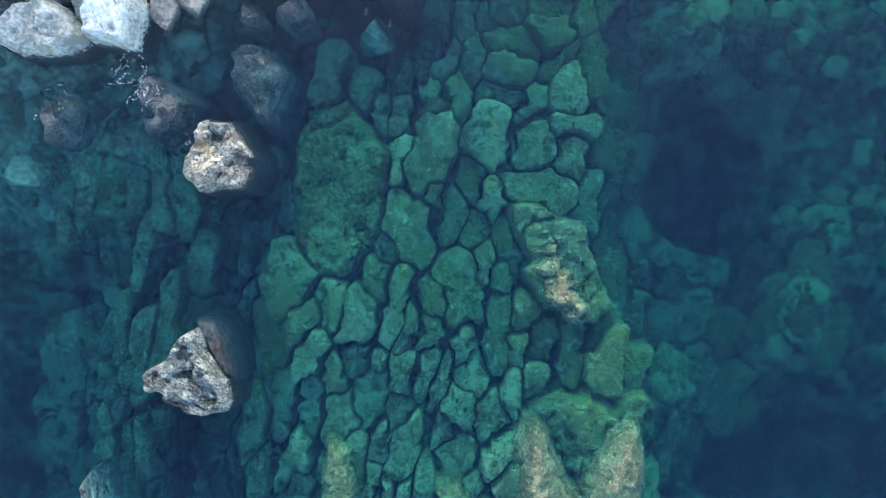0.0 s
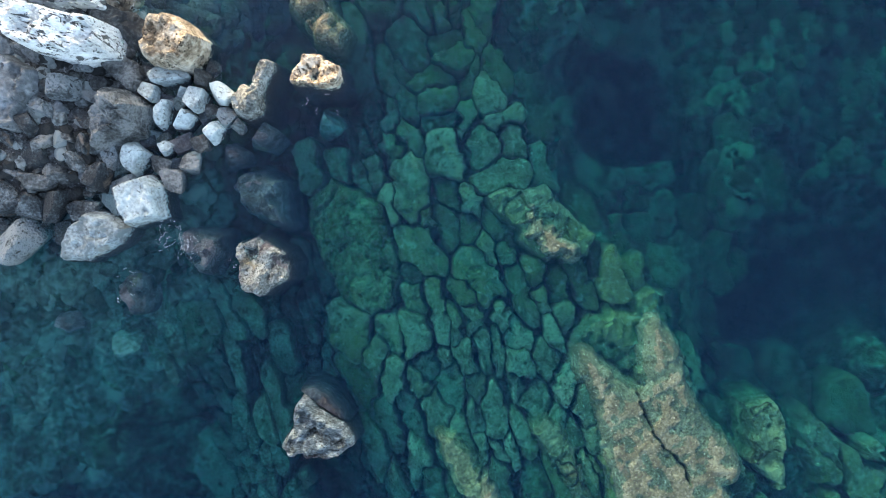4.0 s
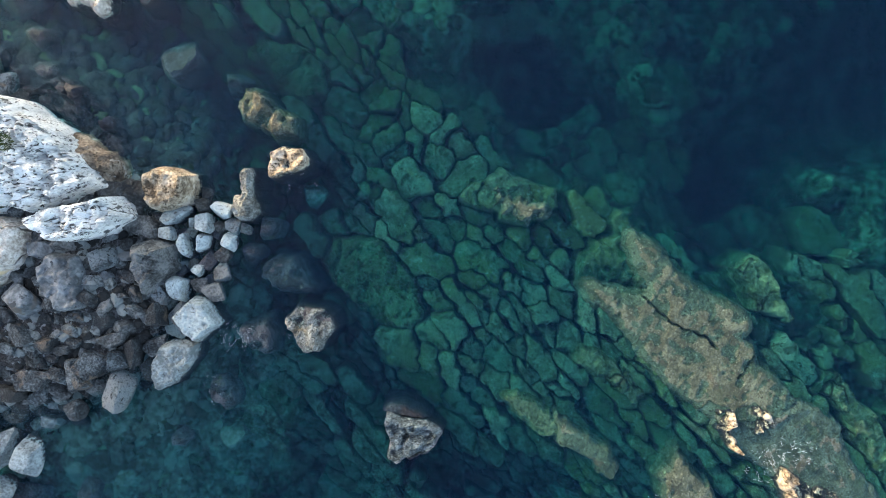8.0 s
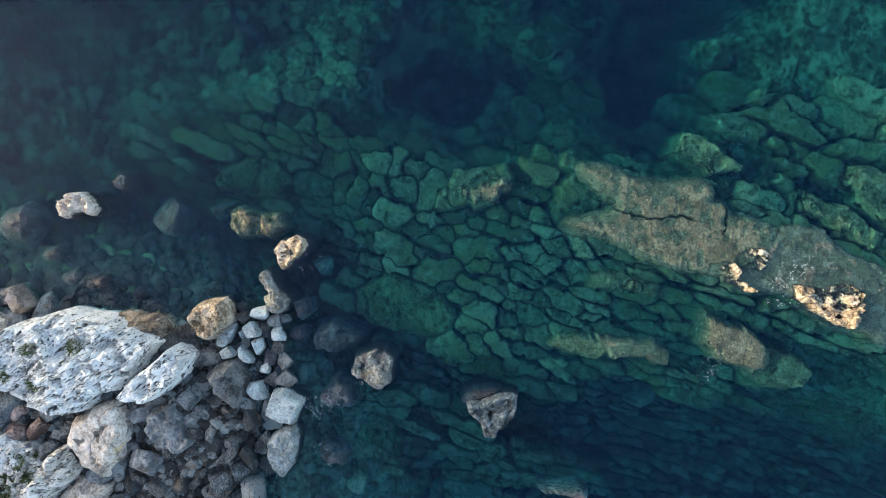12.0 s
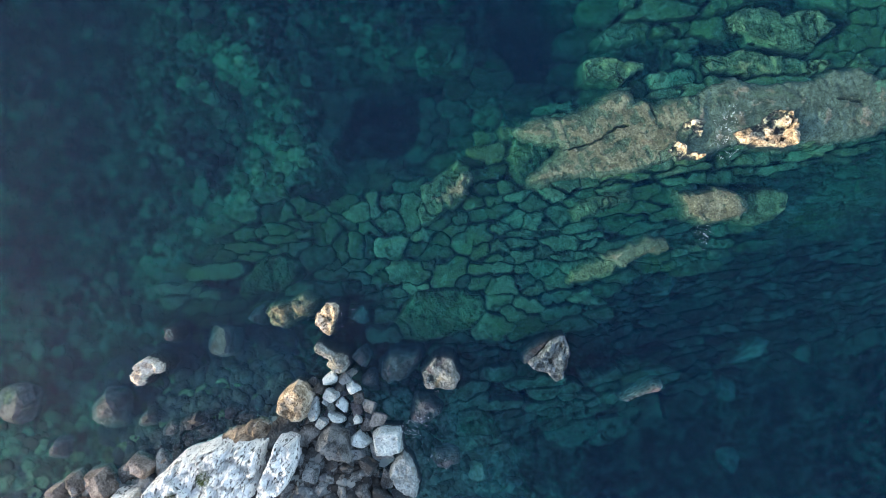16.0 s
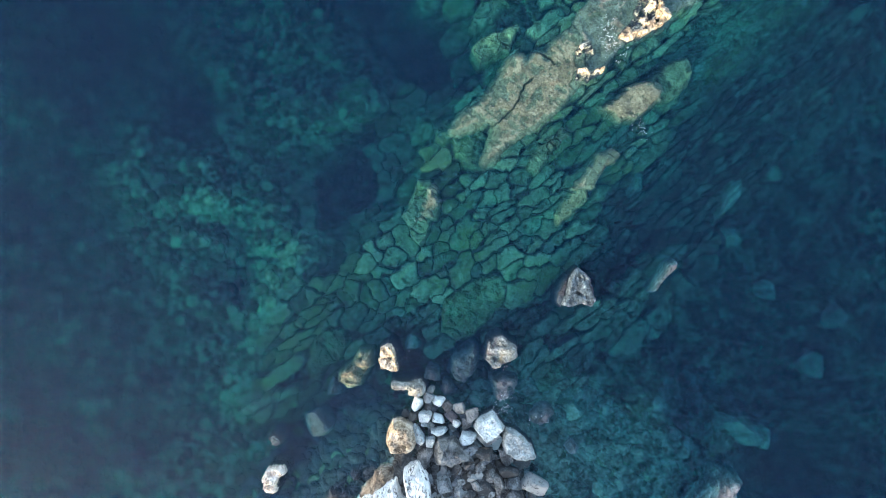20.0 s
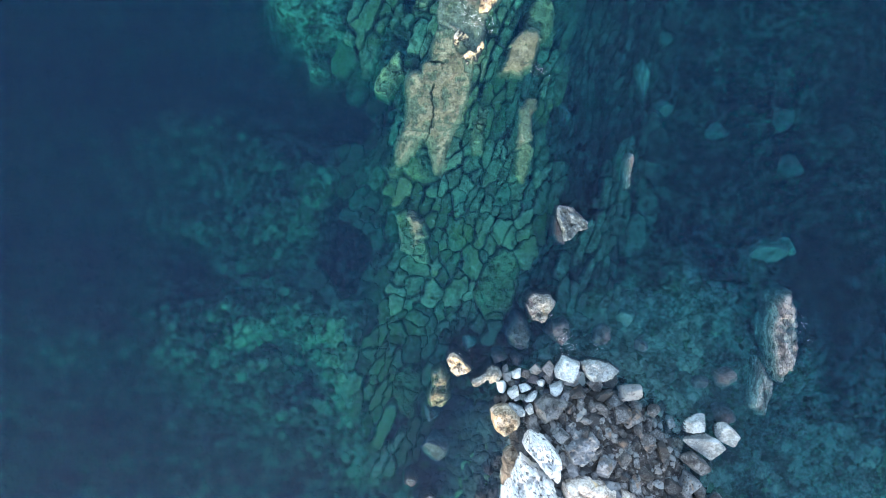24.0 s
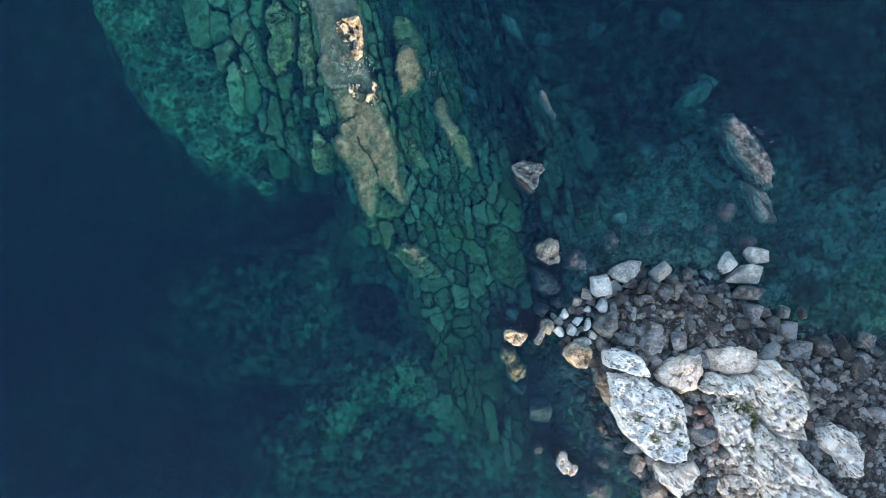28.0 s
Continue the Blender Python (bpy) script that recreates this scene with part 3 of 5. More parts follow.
mass("ridge_rock", [(6.85, -16.19), (8.21, -16.62), (8.71, -17.93), (8.38, -19.38), (6.84, -19.0), (6.27, -17.14)], 0.2, 1.2, M_TAN, "tan broken limestone rock in the headland's hollow", edge=0.3, seed=135, cracks=0.4, **ridge)
mass("ridge_rock", [(8.63, -13.07), (9.65, -13.23), (10.96, -13.58), (12.77, -14.41), (12.58, -15.83), (11.69, -17.42), (10.63, -18.45), (9.77, -19.58), (7.85, -18.96), (7.99, -17.25), (7.71, -15.86), (8.11, -14.28)], 0.1, 1.3, M_RIDGE, "low white limestone base joining the ridge rocks", edge=0.35, seed=136, cracks=0.4, **ridge)
slab = dict(category="rock", group="brown slabs by the headland", edge=0.15, rough=0.15, grain=1.6, res=0.06, wobble=0.1)
for k, outline in enumerate(([(3.03, -17.67), (3.1, -16.93), (4.08, -16.65), (4.31, -17.42)], [(3.87, -18.64), (3.88, -17.98), (4.66, -17.82), (5.04, -18.5)], [(2.88, -18.56), (2.89, -18.12), (3.64, -17.87), (3.75, -18.16)], [(3.31, -16.17), (3.03, -15.66), (3.67, -14.94), (3.97, -15.34)],
                            [(3.11, -19.33), (3.12, -18.78), (3.77, -18.79), (3.86, -19.42)], [(4.35, -19.66), (4.26, -19.07), (4.98, -18.81), (5.11, -19.41)])):
    mass("rock_slab", outline, -0.4, 0.8 - 0.06 * k, M_PLANK, "tilted brown-grey rock slab at the headland's foot", seed=140 + k, lean=(0.2, 0.1), **slab)
mass("low_white_rock", [(4.25, -15.65), (5.16, -16.0), (6.2, -16.0), (6.2, -16.8), (5.32, -17.35), (4.6, -17.4), (4.2, -16.7)], 0.0, 1.4, M_RIDGE,
     "pale rock with yellow lichen beside the big white rock", edge=0.35, rough=0.3, seed=11)
mass("shore_rock", [(12.4, -17.3), (13.3, -17.4), (14.1, -18.4), (14.15, -19.4), (13.4, -20.3), (12.6, -20.1), (12.75, -19.1), (12.2, -18.2)], 0.2, 1.5, M_RIDGE,
     "pale tan broken rock on the rubble shore", edge=0.5, rough=0.4, seed=13)

mass("wet_ledge", [(3.7, -10.4), (2.9, -10.6), (2.3, -11.6), (2.2, -13.2), (2.5, -14.6), (3.3, -15.4), (3.8, -13.5), (3.6, -12.2)], -1.4, -0.2, M_WETDARK,
     "dark purple-brown ledge awash along the white rock", edge=0.5, rough=0.3, seed=14, cracks=0.3)

# ---- reef crest breaking the surface ----
crest = dict(base=-1.1, edge=0.5, rough=0.03, crag=1.5, grow=0.75, grain=3.0, res=0.045, wobble=0.17, fringe=6.0, broken=1.2,
             slits=([(-2.54, 3.81), (-2.43, 4.49), (-2.33, 5.06), (-2.41, 5.58), (-2.55, 6.15), (-2.46, 6.71)], [(-2.2, 7.68), (-2.5, 7.75), (-2.98, 7.68)], [(-0.77, 14.29), (-0.52, 14.77), (-0.35, 15.27)]))
mass("reef_crest", [(-3.69, 2.79), (-3.77, 3.45), (-3.64, 4.12), (-3.51, 4.79), (-3.49, 5.4), (-3.58, 6.06), (-3.72, 6.74), (-3.54, 7.08), (-3.13, 7.12), (-3.02, 7.6), (-2.72, 7.89), (-2.71, 8.66), (-2.51, 9.41), (-1.9, 9.27), (-1.24, 8.65), (-0.71, 8.03),
                    (-0.87, 7.25), (-0.84, 6.51), (-0.97, 5.59), (-1.35, 4.43), (-1.52, 3.78), (-1.62, 2.9), (-1.8, 2.62), (-1.95, 3.2), (-2.2, 3.85), (-2.55, 4.25), (-2.95, 3.9), (-3.25, 3.3), (-3.5, 2.85)], top=-0.14, mat=M_TURF,
     label="brown turf-covered reef rock with a forked end, split by a crack", category="reef", group="reef crest rocks", seed=21, **crest)
crest_end = mass("reef_crest", [(-2.55, 9.67), (-2.67, 10.21), (-2.63, 11.03), (-2.31, 11.36), (-1.87, 12.57), (-1.58, 13.86), (-1.64, 14.6), (-1.44, 15.45), (-0.79, 16.08), (0.14, 16.38), (0.74, 16.05), (0.88, 15.27), (0.68, 14.18), (0.42, 13.12), (0.21, 11.79), (-0.6, 10.03), (-0.51, 9.02), (-0.66, 8.07), (-1.22, 8.69), (-1.92, 9.23)], top=-0.17, mat=M_MAUVE,
     label="purple-brown turf-covered reef rock awash at the surface", category="reef", group="reef crest rocks", seed=23, **crest)
head = dict(base=-0.6, edge=0.18, rough=0.21, crag=0.8, grain=2.0, res=0.03, wobble=0.18, broken=2.8, grow=0.45)
def rock_head(pts, top, label, seed, **more):
    """A jagged head that grows out of the reef crest."""
    STANDS.append(pts)
    ob = tagged(new("rock_head", rock_sheet("rock_head", pts, top=top, mat=M_YELLOW, seed=seed, **more)), label)
    ob.parent = crest_end


rock_head([(-1.9, 8.72), (-1.83, 9.07), (-1.68, 9.59), (-1.38, 9.51), (-1.43, 9.15), (-1.06, 9.11), (-1.22, 8.81), (-1.61, 8.52)], top=0.07,
     label="jagged pale yellow rock rising from the reef crest", seed=31, **head)
rock_head([(-1.02, 7.79), (-1.32, 8.14), (-1.13, 8.33), (-0.74, 8.43), (-0.69, 8.79), (-0.38, 8.73), (-0.54, 8.23), (-0.65, 7.85)], top=0.10,
     label="small jagged sunlit rock on the reef crest", seed=38, **head)
rock_head([(-0.77, 10.31), (-0.84, 11.01), (-0.86, 11.26), (-1.1, 11.62), (-1.1, 12.09), (-0.95, 12.54), (-0.4, 12.5), (0.21, 12.28), (0.37, 11.84), (-0.02, 11.09), (-0.44, 10.39)], top=0.21,
     label="jagged sunlit yellow rock on the reef crest", seed=32, **head)
strip = dict(category="reef", group="outlying reef rocks", edge=0.3, grow=0.7, rough=0.06, wobble=0.22, fringe=6.0, res=0.05)
mass("reef_rock", [(0.67, 7.7), (0.76, 8.15), (1, 8.99), (1.44, 9.74), (1.86, 9.9), (2.25, 9.46), (2.06, 8.47), (1.45, 7.68)], base=-1.2, top=-0.1, mat=M_TURF, label="brown algae-covered reef rock just awash", seed=33, **strip)
mass("reef_rock", [(1.55, 10.08), (1.66, 11), (2.08, 11.57), (2.6, 11.14), (2.65, 10.27), (2.34, 9.44)], base=-1.2, top=-0.42, mat=M_OLIVE, label="green algae-covered tail of the reef rock", seed=37, **strip)
mass("reef_rock", [(2.25, 4.6), (2.62, 4.3), (2.6, 3.3), (2.42, 2.6), (2.1, 2.9), (2.0, 3.9)], base=-1.2, top=-0.34, mat=M_OLIVE, label="narrow algae-covered reef rock under thin water", seed=34, **strip)
mass("reef_rock", [(1.91, 4.24), (1.9, 4.95), (1.81, 5.98), (2.07, 6.59), (2.43, 6.61), (2.36, 5.7), (2.5, 4.89)], base=-1.2, top=-0.16, mat=M_TURF, label="small brown turf rock at the head of the green strip", seed=36, **strip)
mass("reef_rock", [(-0.11, 3.74), (-0.4, 4.39), (-0.29, 5.33), (-0.14, 5.87), (0.17, 5.84), (0.2, 4.83), (0.19, 3.84)], base=-1.2, top=-0.42, mat=M_OLIVE, label="thin yellow-green reef ridge beside the crest", seed=39, **strip)
mass("reef_rock", [(-2.14, -1.2), (-2.56, -1.34), (-2.61, -0.94), (-2.79, -0.57), (-2.9, -0.03), (-2.99, 0.47), (-2.5, 0.3), (-2.12, 0.04), (-2.06, -0.45), (-2, -0.92)], base=-0.9, top=-0.07, mat=M_TURF,
     label="small brown turf-topped reef rock awash", category="reef", group="outlying reef rocks", edge=0.45, grow=0.15, rough=0.10, wobble=0.42, fringe=6.0, res=0.05, seed=35)

# ---- single boulders ----
SHAPES = {}


def boulder(x, y, w, h, turn, z_low, z_top, mat, label, shape=0, name="boulder", category="boulder", group="", detail=3, **more):
    key = (mat.name, shape, detail)
    if key not in SHAPES:
        SHAPES[key] = boulder_mesh("boulder_%s" % mat.name, mat, shape + 1, detail, **more)
    ob = tagged(new(name, SHAPES[key]), label, category, group)
    ob.matrix_world = pose(x, y, (z_low + z_top) / 2, 0, 0, turn) @ Matrix.Diagonal((w, h, z_top - z_low, 1))
    return ob


hero = dict(category="boulder", edge=0.22, grain=2.4, res=0.04, wobble=0.14, crag=0.5, grow=0.1)
mass("boulder", [(4.72, -0.03), (5.16, 0.19), (5.36, 0.61), (5.74, 0.76), (5.68, 1.14), (5.27, 1.5), (4.96, 1.74), (4.19, 1.8), (4.11, 1.51), (4.19, 1.12), (4.39, 0.83), (4.52, 0.44), (4.57, 0.11)], -1.1, 0.5, M_DARKROCK,
     "grey pitted boulder standing alone in the water", slits=([(4.72, 1.47), (4.57, 1.55)], [(5.45, 1.21), (5.3, 1.33), (5.13, 1.44)]), rough=0.13, seed=101, lean=(0.05, -0.1), cracks=0.1, **{**hero, "edge": 0.13, "crag": 2.0, "grain": 3.8, "res": 0.03})
mass("wet_ledge", [(4.8, -0.08), (4.5, 0.02), (4.27, 0.36), (4.16, 0.82), (4.14, 1.2), (4.35, 0.95), (4.6, 0.4)], -0.6, 0.06, M_WETDARK, "dark wet ledge at the foot of the grey boulder", edge=0.1, rough=0.08, grain=2.0, res=0.03, wobble=0.08, seed=105)
mass("boulder", [(4.5, -4.0), (4.25, -4.1), (3.78, -4.0), (3.55, -3.62), (3.35, -3.32), (3.32, -2.9), (3.62, -2.62), (4.03, -2.55), (4.5, -2.55), (4.78, -2.84), (4.75, -3.2), (4.6, -3.6)], -0.9, 0.16, M_BTOP,
     "ochre and grey boulder rising from shallow water", rough=0.18, seed=102, lean=(0.10, 0.0), **hero)
mass("boulder", [(1.12, -7.09), (0.56, -7.33), (0.13, -7.03), (-0.21, -6.38), (-0.05, -5.99), (0.35, -5.97), (0.97, -6.36), (1.27, -6.78)], -1.5, 0.25, M_YELLOW,
     "sunlit yellow boulder rising from the water", rough=0.2, seed=103, **hero)
mass("boulder", [(1.74, -7.55), (1.4, -7.6), (1.26, -7.39), (1.36, -7.13), (1.92, -6.63), (2.16, -6.33), (2.58, -6.38), (2.86, -6.73), (2.69, -7.1), (2.25, -7.36), (2.03, -7.21)], -1.2, 0.4, M_BTOP,
     "bent ochre weathered boulder at the water's edge", rough=0.2, seed=104, broken=1.0, **hero)
mass("boulder", [(3.88, -9.29), (3.19, -9.73), (2.75, -9.53), (2.45, -9.04), (2.31, -8.49), (2.64, -8.12), (3.13, -8.1), (3.72, -8.42), (3.97, -8.88)], -1.0, 0.85, M_YELLOW,
     "large yellow-brown pitted boulder at the shore", rough=0.16, seed=106, lean=(-0.1, 0.12), **{**hero, "edge": 0.34, "broken": 0.6})
mass("boulder", [(-0.11, -14.75), (-0.39, -14.35), (-0.55, -13.78), (-0.25, -13.41), (0.05, -13.15), (0.36, -13.34), (0.37, -13.87), (0.67, -14.4), (0.34, -14.69)], -1.6, 0.3, M_TAN,
     "pale whitish boulder standing in the water", rough=0.35, seed=107, **hero)
mass("boulder", [(-1.37, -13.06), (-1.4, -12.67), (-1.13, -12.45), (-0.7, -12.49), (-0.44, -12.8), (-0.81, -12.97)], -1.6, 0.1, M_BTOP,
     "low ochre boulder breaking the surface", rough=0.30, seed=108, **hero)
mass("shore_boulder", [(6.94, -10.37), (6.35, -10.23), (5.99, -9.61), (6.4, -9.11), (7.18, -8.69), (7.68, -9.02), (7.5, -9.79)], 0.0, 1.2, M_SLATE,
     "big flat blue-grey boulder among the rubble", rough=0.13, seed=109, **hero)
mass("shore_boulder", [(5.02, -8.8), (4.64, -8.41), (4.31, -7.83), (4.92, -7.32), (5.74, -7.34), (6.14, -7.35), (5.94, -7.89), (5.69, -8.36)], -0.4, 1.0, M_BROWN,
     "big brown slab-sided boulder among the rubble", rough=0.25, seed=110, **{**hero, "edge": 0.4})
mass("stone_block", [(6.11, -6.62), (5.3, -6.48), (5.2, -6.1), (5.46, -5.43), (6.3, -5.63), (6.28, -6.11)], -0.6, 0.6, M_PALE,
     "square pale blue-white limestone block at the water's edge", rough=0.10, seed=111, **{**hero, "wobble": 0.04, "edge": 0.2, "grow": 0.4, "broken": 0.4, "res": 0.03})
mass("stone_block", [(8.42, -5.72), (8.0, -6.15), (7.6, -6.5), (6.95, -6.5), (6.6, -6.12), (6.34, -5.62), (6.74, -5.42), (7.7, -5.36)], -0.6, 0.42, M_PALE,
     "long pale grey limestone boulder at the water's edge", rough=0.12, seed=112, lean=(0.0, -0.15), **hero)
wet = dict(category="boulder", group="boulders awash", edge=0.35, rough=0.16, grain=2.4, res=0.05, wobble=0.2, broken=0.5, crag=1.0)
mass("sunken_boulder", [(3.76, -5.34), (3.48, -5.45), (2.97, -5.34), (2.72, -4.91), (2.86, -4.48), (3.14, -3.94), (3.4, -3.98), (3.65, -4.48), (3.84, -4.9)], -1.0, -0.14, M_PURPLE, "wet purple-brown boulder just under the surface", seed=113, **wet)
mass("sunken_boulder", [(5.66, -4.8), (5.33, -4.94), (4.97, -4.75), (4.74, -4.39), (4.93, -4.03), (5.34, -3.77), (5.66, -3.86), (5.77, -4.36)], -1.0, -0.05, M_PURPLE, "purple-brown boulder awash with foam on it", seed=114, **wet)
mass("sunken_boulder", [(7.63, -4.66), (7.17, -4.75), (6.92, -4.48), (6.98, -3.97), (7.22, -3.75), (7.68, -3.82), (7.74, -4.22)], -1.0, -0.09, M_PURPLE, "wet purple-brown boulder just under the surface", seed=116, **wet)
mass("sunken_boulder", [(0.15, -8.79), (-0.49, -8.92), (-0.79, -8.5), (-0.54, -7.93), (-0.69, -7.2), (-0.26, -6.82), (0.22, -7.25), (0.18, -7.98), (0.35, -8.44)], -1.0, -0.02, M_TURF, "pale brown weathered boulder awash at the surface", seed=115, **wet)
for x, y, w, h, turn, top in [(2.5, -6.0, 0.9, 0.75, 0, -0.05),
                              (1.1, -16.2, 1.9, 1.7, 0, 0.02), (1.95, -14.8, 0.95, 1.1, 0, 0.0), (2.7, -14.05, 1.25, 1.3, 0, -0.05), (-0.4, -19.8, 1.7, 1.9, 0, -0.04), (1.9, -18.8, 1.0, 0.9, 0, 0.0), (13.5, -5.43, 1.2, 1.1, 0, 0.02), (13.79, -7.3, 1.3, 1.2, 0, 0.05), (9.3, -4.5, 0.7, 0.7, 0, -0.2), (12.4, -5.84, 0.9, 0.8, 30, -0.2), (3.4, -6.0, 0.8, 0.7, 0, -0.1)]:
    boulder(x, y, w, h, turn, -1.5, top, M_PURPLE, "wet purple-brown boulder just under the surface", int(abs(x) * 5) % 4 + 12, name="sunken_boulder", group="boulders awash", rough=0.12)
for x, y, w, h, top in [(0.0, -11.0, 1.4, 1.5, -0.22), (-0.4, -9.4, 0.9, 0.9, -0.4), (8.35, -3.2, 0.95, 1.1, -0.45), (11.42, -5.11, 0.9, 0.75, -0.4), (0.95, -5.6, 0.75, 0.75, -0.45)]:
    boulder(x, y, w, h, 0, -1.7, top, M_PURPLE if x < 0.5 else M_LIGHTCOB, "rounded algae-grey boulder under clear water", int(abs(y) * 3) % 4 + 16, name="sunken_boulder", group="boulders under water", rough=0.08)
for x, y, w, h, top in ((7.6, 8.6, 0.65, 1.9, -0.8), (4.1, 6.3, 0.8, 1.2, -0.9), (8.9, 7.3, 1.1, 0.9, -1.3), (11.8, 6.6, 1.2, 0.8, -1.5), (15.0, 7.7, 0.9, 1.3, -1.5), (15.8, 5.4, 1.3, 1.2, -1.6), (15.0, 1.0, 1.9, 1.2, -0.9), (15.9, 1.3, 0.9, 1.0, -1.0)):
    boulder(x, y, w, h, 10, float(bed(x, y)) - 0.3, top, M_LIGHTCOB, "pale algae-dusted boulder on the dim sea bed", int(abs(x) * 3) % 4 + 16, name="sunken_boulder", group="boulders under water", rough=0.12)
mass("reef_rock", [(7.18, 4.8), (7.55, 4.9), (7.68, 4.3), (7.65, 3.5), (7.66, 2.9), (7.3, 2.9), (7.06, 3.55), (7.04, 4.25)], -2.3, 0.03, M_OUTCROP, "narrow pale grey rock awash over the dim shelf", "reef", "outlying reef rocks", edge=0.3, grow=0.05, rough=0.12, wobble=0.14, res=0.04, seed=43)

# eastern outcrop
mass("outcrop", [(15.1, -1.14), (15.88, -0.86), (16.56, -2.24), (16.71, -3.64), (16.23, -5.27), (15.65, -5.12), (15.36, -4.32), (15.11, -3.14), (15.08, -2.06)], -1.4, 0.12, M_OUTCROP, "grey-brown rock outcrop breaking the surface", edge=0.6, rough=0.2, crag=0.8, res=0.06, wobble=0.25, seed=41)
mass("outcrop", [(14.93, -4.23), (15.7, -5.2), (15.99, -5.94), (15.65, -6.98), (14.86, -6.69), (14.81, -5.65)], -1.4, -0.1, M_OUTCROP, "purple-grey rock outcrop just under water", edge=0.5, rough=0.2, seed=42)

# pale blocks along the water's edge
PALE = [(3.36, -7.48, 0.51, 0.61, 125), (2.8, -7.28, 0.58, 0.64, 95), (4.29, -7.56, 0.43, 0.84, 125), (3.89, -7.18, 0.45, 0.61, 125), (3.35, -6.61, 0.39, 0.68, 125), (3.65, -8.29, 0.71, 0.74, 105), (4.25, -8.19, 0.48, 0.42, 125), (4.65, -6.84, 0.29, 0.58, 100), (5.43, -6.99, 0.84, 0.8, 95), (3.57, -7.76, 0.26, 0.35, 125), (12.15, -7.77, 0.77, 1.31, 125), (12.73, -8.59, 1.78, 1.1, 150), (13.7, -8.0, 1.2, 0.9, 155)]
for k, (x, y, w, h, turn) in enumerate(PALE):
    boulder(x, y, w, h, turn, -0.5, 0.25 + 0.3 * min(w, h), M_PALE, "pale blue-white angular limestone block at the water's edge", 22 + k % 6, name="stone_block", category="stone", group="pale shore blocks", detail=4, rough=0.03, cuts=5, boxy=True)
GREYS = [(7.66, -6.99, 0.45, 0.96, 125), (8.9, -6.65, 0.74, 1.2, 115), (9.19, -7.85, 0.74, 1.15, 140), (10.18, -7.4, 0.8, 0.7, 140), (8.11, -7.18, 0.54, 0.67, 125), (6.37, -7.04, 0.54, 0.83, 125), (8.58, -7.67, 1.0, 0.9, 95), (7.46, -8.24, 1.12, 0.99, 125), (5.73, -9.75, 0.74, 0.48, 115), (6.22, -7.8, 0.64, 0.64, 125), (7.87, -9.07, 0.64, 0.58, 125), (6.53, -8.49, 0.64, 0.64, 125)]
FAR_GREYS = [(9.41, -8.93, 0.58, 0.64, 125), (9.81, -9.47, 0.7, 0.58, 125), (9.28, -10.14, 0.58, 0.64, 125), (12.44, -9.6, 1.48, 0.77, 155), (12.31, -10.58, 1.0, 0.9, 155), (14.63, -11.77, 0.65, 0.65, 155), (13.58, -13.4, 1.3, 0.9, 155), (14.69, -13.76, 1.0, 1.0, 155), (16.89, -14.46, 0.7, 0.95, 145), (15.9, -15.63, 1.07, 1.36, 155), (11.37, -10.89, 1.07, 0.9, 155), (10.29, -9.4, 0.65, 0.77, 155), (11.05, -9.85, 0.59, 0.77, 155), (13.48, -12.21, 0.9, 0.9, 155), (12.18, -11.93, 0.7, 0.77, 155), (13.71, -11.34, 0.47, 0.77, 155), (17.2, -16.1, 0.9, 1.1, 0)]
for k, (x, y, w, h, turn) in enumerate(GREYS + FAR_GREYS):
    boulder(x, y, w, h, turn, -0.5, 0.45 + 0.35 * min(w, h), M_GREY, "grey angular boulder on the rubble shore", 30 + k % 7, name="shore_boulder", group="shore boulders", detail=4, rough=0.03, cuts=5, boxy=True)
for k, (x, y, w, h, turn) in enumerate([(4.57, -8.85, 0.96, 0.8, 125), (4.4, -9.37, 0.54, 0.48, 125), (3.79, -9.9, 0.48, 0.42, 125), (5.06, -9.66, 0.7, 0.61, 125), (3.02, -7.84, 0.35, 0.48, 125)]):
    boulder(x, y, w, h, turn, -0.5, 0.3 + 0.4 * min(w, h), M_ROSE if k == 3 else M_BROWN, "brown-grey angular boulder wedged at the white rock's foot", 44 + k % 3, name="shore_boulder", group="shore boulders", detail=4, rough=0.04, cuts=5, boxy=True)
for k, (x, y, w, h, turn) in enumerate([(12.9, -10.9, 0.6, 0.6, 0), (13.0, -11.6, 0.7, 0.7, 0), (7.5, -13.9, 0.8, 0.7, 0), (7.6, -14.6, 0.8, 0.8, 0), (7.7, -15.5, 0.9, 0.7, 0), (7.2, -15.2, 0.6, 0.6, 0), (7.1, -14.6, 0.55, 0.6, 20), (7.3, -15.9, 0.8, 0.8, 0), (6.8, -15.9, 0.7, 0.6, 40)]):
    boulder(x, y, w, h, turn, -0.3, (0.95 if k > 1 else 0.5) + 0.35 * min(w, h), M_ROSE if k > 1 else M_BROWN, "rosy brown boulder in the headland hollow" if k > 1 else "brown-grey boulder among the rubble", 36 + k % 4, name="shore_boulder", group="shore boulders", rough=0.07)

# ---- loose rubble ----
rng = random.Random(5)
RUBBLE_MESHES = [boulder_mesh("rubble_stone", m, 60 + k, 4, 6, 0.03, boxy=True) for k, m in enumerate((M_GREY, M_BROWN, M_GREY, M_GREY, M_BROWN, M_SLATE, M_GREY, M_BROWN))]
rs = np.random.RandomState(5)
tx_, ty_ = rs.uniform(3.5, 17.5, 9000), rs.uniform(-19, -6, 9000)
free = inside_by(tx_, ty_, RUBBLE) > -0.15
for stand in STANDS:
    free &= inside_by(tx_, ty_, stand) < 0.05
placed = [(x, y, 0.8 * math.sqrt(w * h)) for x, y, w, h, _ in PALE + GREYS + FAR_GREYS]
loose = len(placed)
